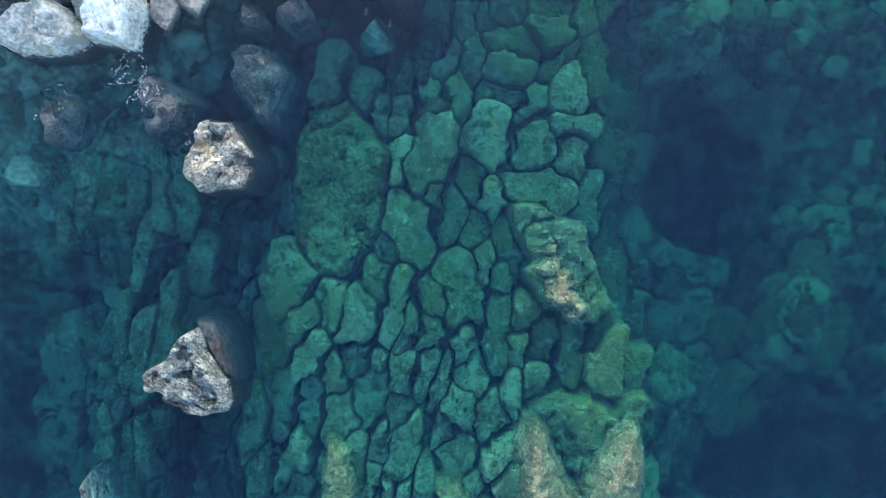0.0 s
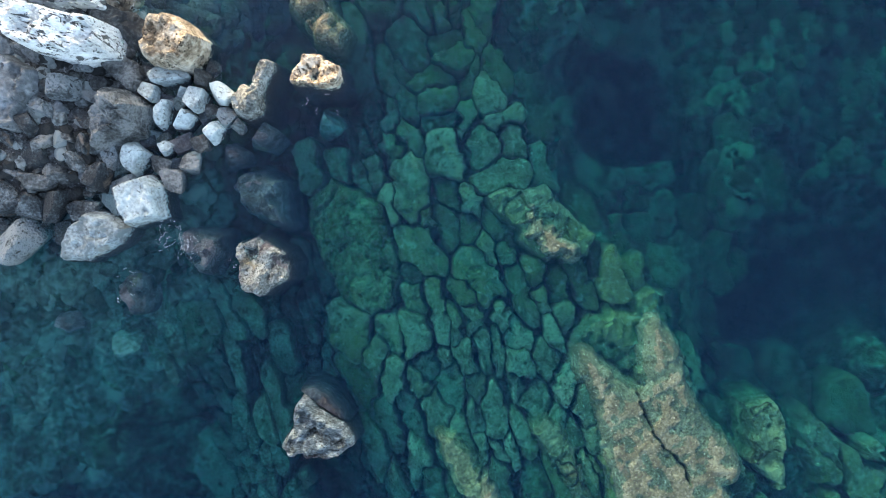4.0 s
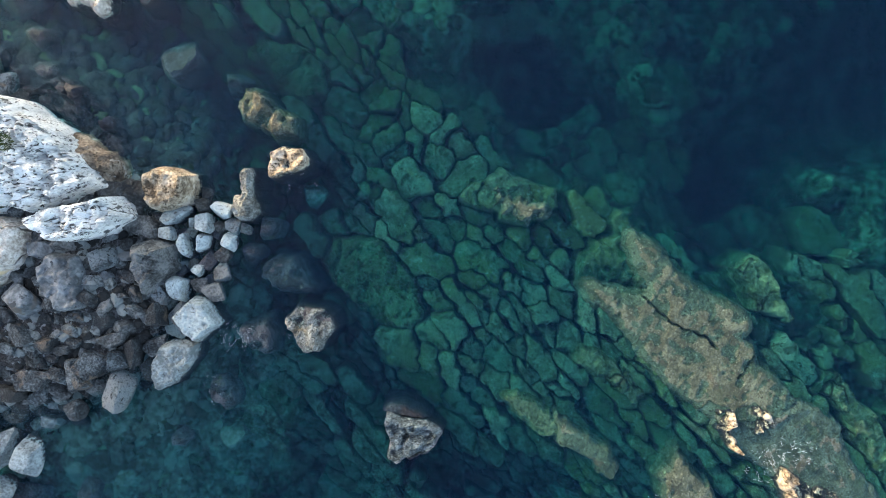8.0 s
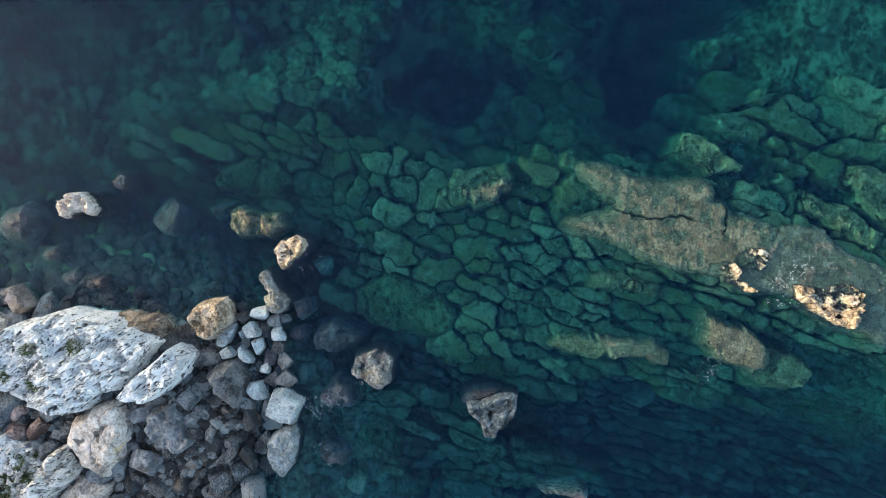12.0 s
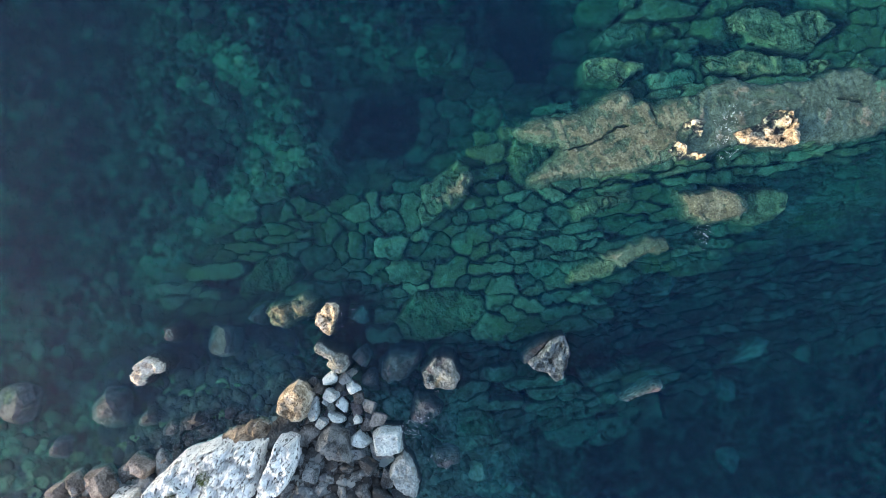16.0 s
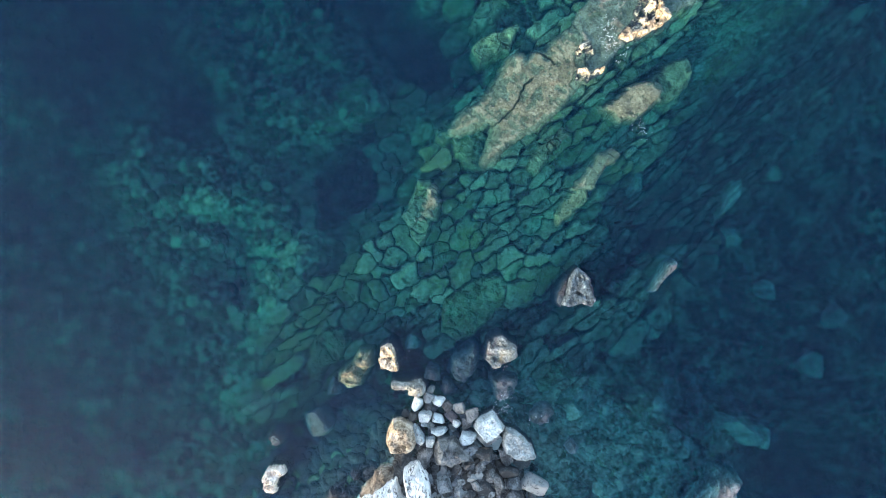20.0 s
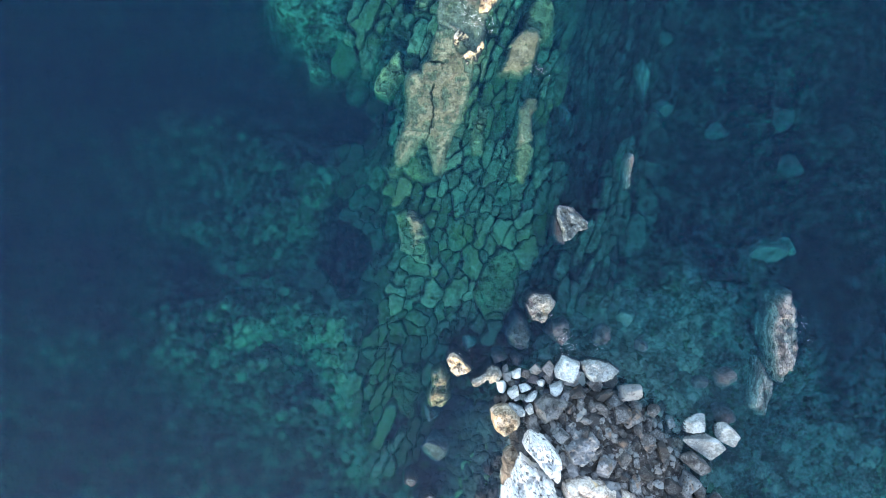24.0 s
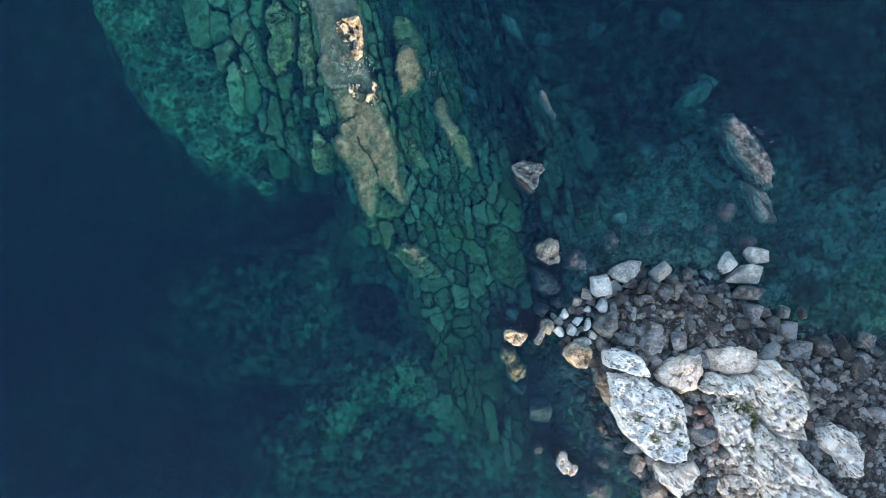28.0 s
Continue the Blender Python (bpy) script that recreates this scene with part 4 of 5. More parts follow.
for x, y, edge_gap in zip(tx_[free].tolist(), ty_[free].tolist(), inside_by(tx_, ty_, RUBBLE)[free].tolist()):
    s = rng.uniform(0.75, 1.1) if len(placed) < loose + 10 or (edge_gap < 0.9 and rng.random() < 0.35) else rng.choice((0.36, 0.44, 0.52, 0.62, 0.76))
    if len(placed) >= loose + 290 or any((x - a) ** 2 + (y - b) ** 2 < (0.40 * (s + c)) ** 2 for a, b, c in placed):
        continue
    placed.append((x, y, s))
    shape = rng.choice(RUBBLE_MESHES)
    label = "loose grey angular rubble stone on the shore"
    if "brown" in shape.materials[0].name:
        label = "loose brown-grey angular rubble stone on the shore"
    elif "blue" in shape.materials[0].name:
        label = "loose blue-grey rubble stone on the shore"
    ob = tagged(new("rubble_stone", shape), label, "stone", "rubble stones")
    z = float(bed(np.array([x]), np.array([y]))[0])
    ob.matrix_world = pose(x, y, z + 0.28 * s, rng.uniform(-20, 20), rng.uniform(-20, 20), rng.gauss(35, 30)) @ Matrix.Diagonal((s * rng.uniform(0.7, 0.95), s * rng.uniform(1.05, 1.55), s * rng.uniform(0.75, 1.05), 1))

WET = [(2.5, -6.5), (4.9, -6.0), (5.3, -7.0), (4.5, -8.3), (3.7, -9.2), (2.7, -8.2)]
WET_MESHES = [boulder_mesh("wet_stone", m, 80 + k, 4, 6, 0.04, boxy=True) for k, m in enumerate((M_WETDARK, M_BROWN, M_WETDARK, M_GREY))]
wet_x, wet_y = rs.uniform(2.4, 5.4, 700), rs.uniform(-9.2, -5.9, 700)
near = inside_by(wet_x, wet_y, WET) > 0
for stand in STANDS:
    near &= inside_by(wet_x, wet_y, stand) < -0.05
placed = [(x, y, 0.5 * (w + h)) for x, y, w, h, _ in PALE]
for x, y in zip(wet_x[near].tolist(), wet_y[near].tolist()):
    s = rng.choice((0.32, 0.4, 0.5, 0.62))
    if all((x - a) ** 2 + (y - b) ** 2 > (0.40 * (s + c)) ** 2 for a, b, c in placed):
        placed.append((x, y, s))
        ob = tagged(new("wet_stone", rng.choice(WET_MESHES)), "dark wet stone wedged at the water's edge", "stone", "wet stones")
        ob.matrix_world = pose(x, y, -0.18, rng.uniform(-15, 15), rng.uniform(-15, 15), rng.uniform(0, 360)) @ Matrix.Diagonal((s * rng.uniform(0.9, 1.3), s, s * 1.1, 1))


# ---- blocks of the drowned reef ----
def block_rings(cx, cy, a, b, turn, barred):
    """The outline of every block, thirty-six points round: it reaches out to its neighbours and is drawn in by half of each joint's own width."""
    n, around, steps = len(cx), 36, 40
    th = np.linspace(0, 2 * math.pi, around, endpoint=False)
    ca, sa = np.cos(np.radians(turn)), np.sin(np.radians(turn))

    def metric(x, y, k):
        dx, dy = x - cx[k], y - cy[k]
        u, v = (dx * ca[k] + dy * sa[k]) / a[k], (dy * ca[k] - dx * sa[k]) / b[k]
        return (np.abs(u) ** 3 + np.abs(v) ** 3) ** (1 / 3)

    rx, ry = np.zeros((n, around)), np.zeros((n, around))
    for k in range(n):
        near = np.argsort((cx - cx[k]) ** 2 + (cy - cy[k]) ** 2)[1:15]
        dx, dy = np.cos(th), np.sin(th)
        u, v = (dx * ca[k] + dy * sa[k]) / a[k], (dy * ca[k] - dx * sa[k]) / b[k]
        most = 1.8 / (np.abs(u) ** 3 + np.abs(v) ** 3) ** (1 / 3)
        r = most[:, None] * np.linspace(0.1, 1, steps)
        x, y = cx[k] + r * dx[:, None], cy[k] + r * dy[:, None]
        wx_, wy_ = x + 0.10 * vnoise(x * 2.3, y * 2.3, 41) + 0.05 * vnoise(x * 7, y * 7, 43), y + 0.10 * vnoise(x * 2.3, y * 2.3, 42) + 0.05 * vnoise(x * 7, y * 7, 44)
        mine = metric(wx_, wy_, k)
        rest = np.stack([metric(wx_, wy_, j) for j in near])
        out = (rest.min(0) < mine) | (mine > 1.66 + 0.1 * vnoise(x * 3, y * 3, 45))
        for poly in barred:
            if (poly[0][0] - cx[k]) ** 2 + (poly[0][1] - cy[k]) ** 2 < 25:
                out |= inside_by(x, y, poly) > 0
        out[:, -1] = True
        first = np.maximum(out.argmax(1) - 1, 0)
        at = np.arange(around)
        who = near[rest.argmin(0)[at, first]]
        dice = np.sin((cx[who] + cx[k]) * 127.1 + (cy[who] + cy[k]) * 311.7) * 43758.5
        wide = float(smooth(-3.4, -5.0, cx[k]) * smooth(4.0, 6.0, cy[k]))
        side = smooth(0.35, 0.75, np.abs(v) / (np.abs(u) + np.abs(v)))
        gap = 0.007 + (0.05 + 0.085 * side + 0.09 * wide) * (dice - np.floor(dice)) ** (3 - 1.3 * np.maximum(wide, side))
        reach = np.maximum(0.5 * (r[at, first] + r[at, np.minimum(first + 1, steps - 1)]) - gap, 0.3 * min(a[k], b[k]))
        reach = np.minimum(reach, 0.5 * (np.roll(reach, 1) + np.roll(reach, -1)) + 0.12)
        rx[k], ry[k] = cx[k] + reach * dx, cy[k] + reach * dy
    return rx + 0.09 * fbm(rx * 5, ry * 5, 47, 4), ry + 0.09 * fbm(rx * 5, ry * 5, 48, 4)


CREST_LINE = [(-3.4, 2.5), (-2.2, 5.0), (-1.5, 8), (-0.8, 12), (0.0, 16), (1.5, 24)]
SLAB_A = [(1.64, -4.41), (1.12, -3.77), (0.76, -3.05), (1.05, -1.87), (1.44, -1.13), (2.02, -0.59), (2.51, -0.86), (2.93, -1.4), (2.99, -2.41), (2.82, -3.48), (2.47, -4.22)]
SLAB_B = [(-1.11, -9.79), (-1.5, -10.04), (-1.99, -9.76), (-2.61, -8.51), (-2.43, -7.53), (-1.75, -7.1), (-1.2, -7.6), (-0.95, -8.38), (-1.31, -8.97)]
SLAB_D = [(-4.15, 10.19), (-3.85, 11.22), (-3.72, 12.0), (-3.1, 12.9), (-2.65, 13.84), (-2.31, 14.8), (-1.91, 14.78), (-1.87, 13.91), (-2.16, 13.17), (-2.48, 12.32), (-2.58, 11.65), (-3.07, 11.06), (-3.27, 10.18)]
SLAB_E = [(-5.15, 11.6), (-5.18, 12.53), (-4.82, 13.48), (-4.43, 13.63), (-4.42, 14.65), (-3.94, 15.24), (-3.2, 15.66), (-3.08, 14.73), (-2.66, 14.3), (-3.0, 13.34), (-3.43, 12.74), (-3.86, 12.14), (-4.22, 12.1), (-4.62, 11.38)]
SLAB_F = [(-5.42, 6.04), (-5.46, 6.58), (-5.06, 7.31), (-4.73, 8.22), (-4.21, 8.17), (-4.23, 7.6), (-4.0, 7.08), (-4.46, 6.36), (-4.76, 5.84)]
SLAB_C = [(-1.62, -2.0), (-2.19, -1.91), (-2.57, -1.61), (-3.13, -1.52), (-3.12, -0.99), (-3.32, -0.27), (-3.53, 0.18), (-3.29, 0.45), (-3.09, 0.62), (-2.5, 0.35), (-2.05, 0.06), (-1.81, -0.27), (-1.71, -0.65), (-1.89, -0.8), (-1.66, -1.2), (-1.58, -1.62)]
SLAB_G = [(-1.46, 2.38), (-1.75, 2.05), (-2.36, 2.02), (-2.97, 1.96), (-3.4, 2.3), (-3.93, 1.95), (-4.28, 2.43), (-4.07, 3.01), (-3.46, 3.54), (-2.61, 3.53), (-2.08, 3.08), (-1.5, 2.88)]
SLAB_H = [(-5.66, 10.9), (-6.05, 11.67), (-6.04, 12.7), (-6.03, 13.95), (-5.49, 14.53), (-5.13, 14.34), (-5.25, 13.34), (-5.4, 12.23), (-5.39, 11.31)]
SLAB_I = [(-6.17, 6.79), (-6.45, 7.84), (-6.13, 8.7), (-5.77, 8.97), (-5.38, 8.65), (-5.48, 7.75), (-5.86, 6.9)]
SLAB_J = [(-5.08, 14.56), (-4.98, 15.45), (-4.37, 16.34), (-3.38, 16.15), (-4.13, 15.39), (-4.62, 14.81)]
TAKEN = [SLAB_A, SLAB_B, SLAB_C, SLAB_D, SLAB_E, SLAB_F, SLAB_G, SLAB_H, SLAB_I, SLAB_J]
for outline, low, top, mat, label in ((SLAB_A, -1.6, -0.88, M_DULL, "broad flat green algae-covered slab on the sea bed"), (SLAB_B, -2.0, -0.95, M_DULL, "broad olive algae-covered slab on the sea bed"), (SLAB_C, -1.6, -0.42, M_BLOCK, "bright green algae-covered block round the small reef rock"),
                                      (SLAB_D, -1.8, -0.40, M_OLIVE, "long olive algae-covered slab beside the reef crest"), (SLAB_E, -1.8, -0.46, M_OLIVE, "large olive algae-covered slab with notched edges"), (SLAB_F, -1.8, -0.42, M_OLIVE, "olive algae-covered block with a hooked crack"), (SLAB_H, -1.8, -0.6, M_BLOCK, "long green algae-covered slab across a dark channel"), (SLAB_I, -1.8, -0.72, M_BLOCK, "green algae-covered block beside deep water"), (SLAB_J, -1.8, -0.7, M_BLOCK, "green algae-covered slab beside a dark channel"), (SLAB_G, -1.7, -0.58, M_BLOCK, "bright green ragged rock round the forked end of the reef crest")):
    mass("drowned_slab", outline, low, top, mat, label, "slab", "drowned slabs", rough=0.14, grain=1.6, res=0.05, seed=int(90 - 10 * top), **(dict(edge=0.6, wobble=0.45, grow=0.5) if outline is SLAB_G else dict(edge=0.22, wobble=0.2, cracks=0.15)))


def crest_gap(x, y):
    return -inside_by(x, y, CREST_LINE + CREST_LINE[-2:0:-1])


def strike_warp(u, v):
    """From bed coordinates, across and along the strike, to the plan."""
    u2 = u + 0.75 * fbm(u * 0.40, v * 0.28, 41, 2) + 0.34 * fbm(u * 1.1, v * 0.9, 42, 3)
    v2 = v + 0.90 * fbm(u * 0.5, v * 0.35, 43, 2) + 0.34 * fbm(u * 1.2, v * 1.0, 46, 3)
    return u2 + strike_k(u2) * v2, v2


def seed_blocks(zone, width, length, seed, u_from, u_to, v_from, v_to, known=(), bar=None):
    """Joint-bounded blocks in courses along the strike, fitted round those known: rows of x, y, length, width, turn."""
    rg = random.Random(seed)
    made, u = [], u_from
    while u < u_to:
        w = max(0.4, width(u) * math.exp(rg.gauss(0, 0.22)))
        v = v_from - rg.uniform(0, 1.5)
        while v < v_to:
            ln = length(u, v) * math.exp(rg.gauss(0, 0.42))
            made.append((u + w * rg.uniform(0.4, 0.6), v + ln * 0.5, ln, w * rg.uniform(0.8, 1.05), math.degrees(math.atan2(1, float(strike_k(u)))) + rg.gauss(0, 7)))
            v += ln
        u += w
    us, vs, ln, wd, tn = np.array(made).T
    cx, cy = strike_warp(us, vs)
    ok = inside_by(cx, cy, zone) > 0.35 * fbm(cx * 0.8, cy * 0.8, 44, 2)
    if bar:
        ok &= inside_by(cx, cy, bar) < 0
    for t in TAKEN:
        ok &= inside_by(cx, cy, t) < -0.1
    ok &= (inside_by(cx, cy, CAPE) < 0.3) & ((cx > -7.6) | (cy < 5))
    for t in RISEN:
        ok &= inside_by(cx, cy, t) < 0.1
    for x, y, l, w, turn in known:
        c, s_ = math.cos(radians(turn)), math.sin(radians(turn))
        ok &= (((cx - x) * c + (cy - y) * s_) / (0.5 * l + 0.3)) ** 2 + (((cy - y) * c - (cx - x) * s_) / (0.5 * w + 0.22)) ** 2 > 1
    return list(zip(cx[ok].tolist(), cy[ok].tolist(), ln[ok].tolist(), wd[ok].tolist(), tn[ok].tolist()))


def lay_blocks(rows, top_of, mat_one, mat_rest, singles, parent, name, seed, sunk=0.26):
    """Each block: foot, side, worn shoulder and an uneven top, thirty-six points round."""
    cols = np.array(rows).T
    square = cols[2] < 1.3 * cols[3]
    turn = np.where(square, np.degrees(np.arctan2(1, strike_k(cols[0]))), cols[4])
    x, y = block_rings(cols[0], cols[1], 0.58 * cols[2], 0.43 * cols[3], turn, TAKEN)
    rs = np.random.RandomState(seed)
    n = len(x)
    cx, cy = x.mean(1), y.mean(1)
    size = np.sqrt(np.ptp(x, axis=1) * np.ptp(y, axis=1))
    low, top = bed(cx, cy) - 0.35, top_of(cx, cy) + 0.05 - sunk * rs.uniform(0, 1, n) ** 2 - 0.15 * vnoise((cx - strike_k(cx) * cy) * 1.5, cy * 0.28, 53)
    top = np.maximum(top, low + 0.45)
    tilt = rs.uniform(-0.10, 0.10, (n, 2))
    rings = []
    for inset, part in ((-0.03, 0.0), (0.0, 0.78), (0.014, 0.93), (0.04, 0.985), (0.16, 1.0)):
        f = np.clip(1 - inset * rs.uniform(0.5, 1.6, x.shape) / (0.5 * size[:, None]), 0.3, 1.1)
        qx, qy = cx[:, None] + (x - cx[:, None]) * f, cy[:, None] + (y - cy[:, None]) * f
        z = low[:, None] + (top - low)[:, None] * part + (part > 0) * (rs.uniform(-0.045, 0.045, x.shape) + 0.10 * fbm(qx * 1.7, qy * 1.7, 49, 3) + tilt[:, :1] * (qx - cx[:, None]) + tilt[:, 1:] * (qy - cy[:, None]))
        rings.append(np.stack([qx, qy, z], 2))
    verts = np.concatenate(rings + [np.stack([cx, cy, top + 0.10 * fbm(cx * 1.7, cy * 1.7, 49, 3)], 1)[:, None]], 1)
    faces = [(r + i, r + (i + 1) % 36, r + 36 + (i + 1) % 36, r + 36 + i) for r in (0, 36, 72, 108) for i in range(36)] + [(144 + i, 144 + (i + 1) % 36, 180) for i in range(36)]
    one = singles(cx, cy)
    one &= np.cumsum(one) <= 300
    for k in np.nonzero(one)[0]:
        ob = new(name, mesh_of(name, verts[k].tolist(), faces, mat_one))
        ob.parent = parent
    rest = np.nonzero(~one)[0]
    ff = (np.array([f if len(f) == 4 else f + (-1,) for f in faces])[None] + 181 * np.arange(len(rest))[:, None, None])
    ff = [tuple(f) for block in ff.tolist() for f in ([g if k < 144 else g[:3] for k, g in enumerate(block)])]
    ob = tagged(new(name + "s", mesh_of(name + "s", verts[rest].reshape(-1, 3).tolist(), ff, mat_rest)), kind="stuff")
    ob.parent = parent


def reef_top(x, y):
    d = inside_by(x, y, REEF)
    d = np.where((x > 1.0) & (y > -5.0), 3.0, d)
    return -2.1 + 1.33 * smooth(-0.5, 2.0 - 1.0 * smooth(-5.5, -8.0, x) - 1.0 * smooth(-5.0, -7.0, y), d) + 0.55 * np.exp(-(crest_gap(x, y) / 1.9) ** 2) * (0.5 + 0.5 * smooth(1.0, 3.2, y)) + 0.08 * smooth(-4.0, -6.0, x) * smooth(4.0, 6.5, y) - 1.0 * smooth(9.3, 11.6, y) * smooth(0.9, 1.7, x - 0.06 * (y - 10)) + 0.15 * fbm(x * 0.7, y * 0.7, 45, 3) - 0.28 * smooth(2.8, 3.8, x) * smooth(3.5, 1.5, y) - 0.30 * smooth(-3.0, -6.0, y)


STRIPS = [(-2.3, 2.6), (-1.2, 5), (-0.4, 8), (0.5, 12), (1, 16), (2.5, 24), (6, 24), (4.2, 11.2), (3.4, 7.3), (3.3, 4.4), (3.2, 0), (2.6, -0.8), (0.6, 0.6)]


def block_width(u):
    return 0.9 if u < -7.5 else 0.7 if u < -5.5 else 0.55


def block_length(u, v):
    return 1.4 if u < -7.5 else 0.85 if u < -5.5 else (0.76 if v < 1 else 0.85) if u < 0 else (0.9 if v < 0 else 1.5)


# blocks that can be told apart: x, y, length, width, turn
BLOCKS_SOUTH = [(-0.48, -6.56, 1.1, 0.6, 75), (-0.32, -5.67, 0.7, 0.6, 165), (-1.03, -6.13, 0.9, 0.6, 65), (-1.35, -5.94, 0.5, 0.5, 165), (-1.8, -6.34, 0.9, 0.8, 165), (-1.71, -5.43, 1.1, 0.7, 175), (-2.68, -6.06, 0.7, 0.5, 165), (-2.59, -5.49, 0.8, 0.6, 165), (-2.79, -4.9, 0.8, 0.4, 45), (-1.06, -5.26, 1, 0.5, 85), (-0.47, -5.1, 0.8, 0.5, 75), (-1.67, -4.82, 0.8, 0.6, 165)]
BLOCKS_SOUTH_REST = [(-1.65, -4.25, 0.9, 0.5, 165), (-0.12, -4.32, 0.9, 0.7, 90), (-0.66, -4.31, 0.8, 0.5, 90), (0.02, -5.03, 0.5, 0.4, 165), (-0.08, -3.19, 1.5, 0.8, 80), (-0.04, -2.32, 0.5, 0.5, 165), (-1.2, -3.35, 1.2, 0.8, 75), (-0.85, -2.57, 0.7, 0.6, 75), (-1.18, -2.14, 0.7, 0.5, 75), (-0.86, -1.48, 0.6, 0.5, 165), (0.49, -1.66, 1.1, 1, 75), (-0.31, -1.84, 0.9, 0.6, 75)]
BLOCKS_SOUTH_EAST = [(-2.94, -4.24, 0.9, 0.7, 165), (-3.51, -4.82, 0.8, 0.8, 165), (-2.96, -3.55, 0.9, 0.5, 165), (-2.19, -3.23, 1.1, 0.8, 75), (-2.92, -2.89, 0.8, 0.7, 75), (-2.27, -2.25, 1.3, 0.7, 165), (-3.76, -2.99, 0.8, 0.8, 165), (-4.05, -3.85, 0.8, 0.7, 165), (0.95, -4.02, 0.5, 0.4, 165), (0.5, -3.99, 0.6, 0.5, 75), (2, -4.96, 0.8, 0.7, 165), (1.37, -4.64, 0.7, 0.6, 165), (-2.19, -3.97, 0.7, 0.6, 75), (-1.59, -1.01, 0.9, 0.6, 85), (-0.95, -0.7, 0.7, 0.5, 75), (-4.25, -2.31, 0.5, 0.5, 165), (-4.34, -1.13, 1.3, 0.8, 130), (-3.57, -0.52, 0.8, 0.8, 165)]
BLOCKS_MIDDLE = [(0.93, -1.3, 0.5, 0.5, 165), (1.26, -0.61, 0.7, 0.6, 75), (0.93, 0, 1.3, 0.5, 75), (0.1, -0.11, 0.6, 0.6, 75), (-0.54, -0.21, 1.4, 1, 90), (0.23, 0.61, 0.7, 0.6, 75), (-0.45, 0.86, 1.1, 0.6, 85), (-1.19, 0.65, 1.5, 0.8, 85), (-0.55, 1.47, 0.9, 0.8, 165), (0.38, 1.39, 1, 0.4, 70), (0.07, 1.61, 1.2, 0.3, 75)]
BLOCKS_MIDDLE_REST = [(0.86, 1.4, 0.8, 0.6, 75), (0.99, 2.1, 0.7, 0.6, 165), (-0.29, 2.08, 0.8, 0.7, 175), (2.18, -0.06, 0.7, 0.6, 75), (1.76, 0.26, 1.2, 0.7, 80), (1.85, 0.99, 0.7, 0.7, 165), (1.39, 1.16, 0.5, 0.5, 75), (1.61, 1.85, 0.9, 0.9, 165), (2.32, 1.42, 0.7, 0.6, 165), (2.79, 0.88, 0.8, 0.8, 165), (0.7, 0.55, 0.8, 0.4, 75)]
BLOCKS_INNER = [(3.49, 1.87, 1.5, 0.6, 90), (2.79, 1.85, 1, 0.6, 90), (2.31, 2.12, 1, 0.7, 95), (3.33, 3.04, 1.2, 0.6, 85), (2.14, 3.49, 1.2, 0.5, 75), (0.91, 2.91, 1.1, 0.6, 75), (0.05, 2.66, 0.6, 0.5, 165), (-0.12, 3.29, 0.8, 0.7, 75), (1.34, 3.85, 0.7, 0.4, 75), (0.61, 3.97, 1, 0.5, 75), (1.43, 2.77, 0.7, 0.4, 75), (1.68, 3.68, 0.8, 0.4, 75), (0.99, 4.08, 0.8, 0.3, 75), (3.15, -0.53, 1.1, 0.8, 75), (2.98, 0.34, 0.8, 0.7, 75), (3.55, 0.6, 1.2, 0.7, 85), (4.17, 2.53, 1.4, 0.5, 85), (4.12, 3.32, 0.8, 0.4, 85)]
BLOCKS_FORK = [(-0.98, 3.11, 0.8, 0.7, 165), (-1.22, 3.96, 0.9, 0.8, 75), (-1.03, 4.68, 0.7, 0.6, 165), (-0.95, 2.48, 0.8, 0.7, 75), (-1.43, 1.95, 0.7, 0.6, 75), (-1.93, 1.86, 0.9, 0.7, 165), (-1.53, 1.07, 0.6, 0.6, 75), (-2.06, 1.01, 0.7, 0.7, 165), (-2.65, 1.14, 0.8, 0.8, 75), (-3.41, 1.31, 0.8, 0.7, 75), (-3.88, 1.4, 0.6, 0.6, 165), (-3.24, 0.79, 0.7, 0.4, 75), (-1.72, 0.37, 0.6, 0.5, 75), (-1.33, -0.41, 0.7, 0.6, 75)]
BLOCKS_EDGE = [(-5.59, 0.95, 0.9, 0.8, 165), (-5.22, 0.01, 0.6, 0.6, 165), (-5.9, -0.24, 0.8, 0.6, 165), (-5.64, 2.09, 1, 0.9, 75), (-6.26, 2.61, 1, 0.9, 75), (-6.72, 2.94, 0.6, 0.6, 165), (-4.78, 3.55, 1.1, 0.5, 75), (-5.25, 4.03, 1, 0.6, 75), (-4.64, 5.15, 0.8, 0.6, 75), (-5.11, 4.77, 0.6, 0.5, 165), (-4.97, 1.76, 0.8, 0.7, 75), (-4.92, 0.91, 0.8, 0.7, 75), (-6.36, 1.44, 0.8, 0.8, 165), (-7.48, 1.33, 0.9, 0.9, 165), (-8.4, 1.45, 0.9, 0.9, 75), (-8.22, 0.01, 0.9, 0.7, 165), (-7.5, -4.03, 0.9, 0.9, 165), (-6.72, -4.66, 0.8, 0.7, 105), (-6.08, -4.84, 0.9, 0.4, 115)]
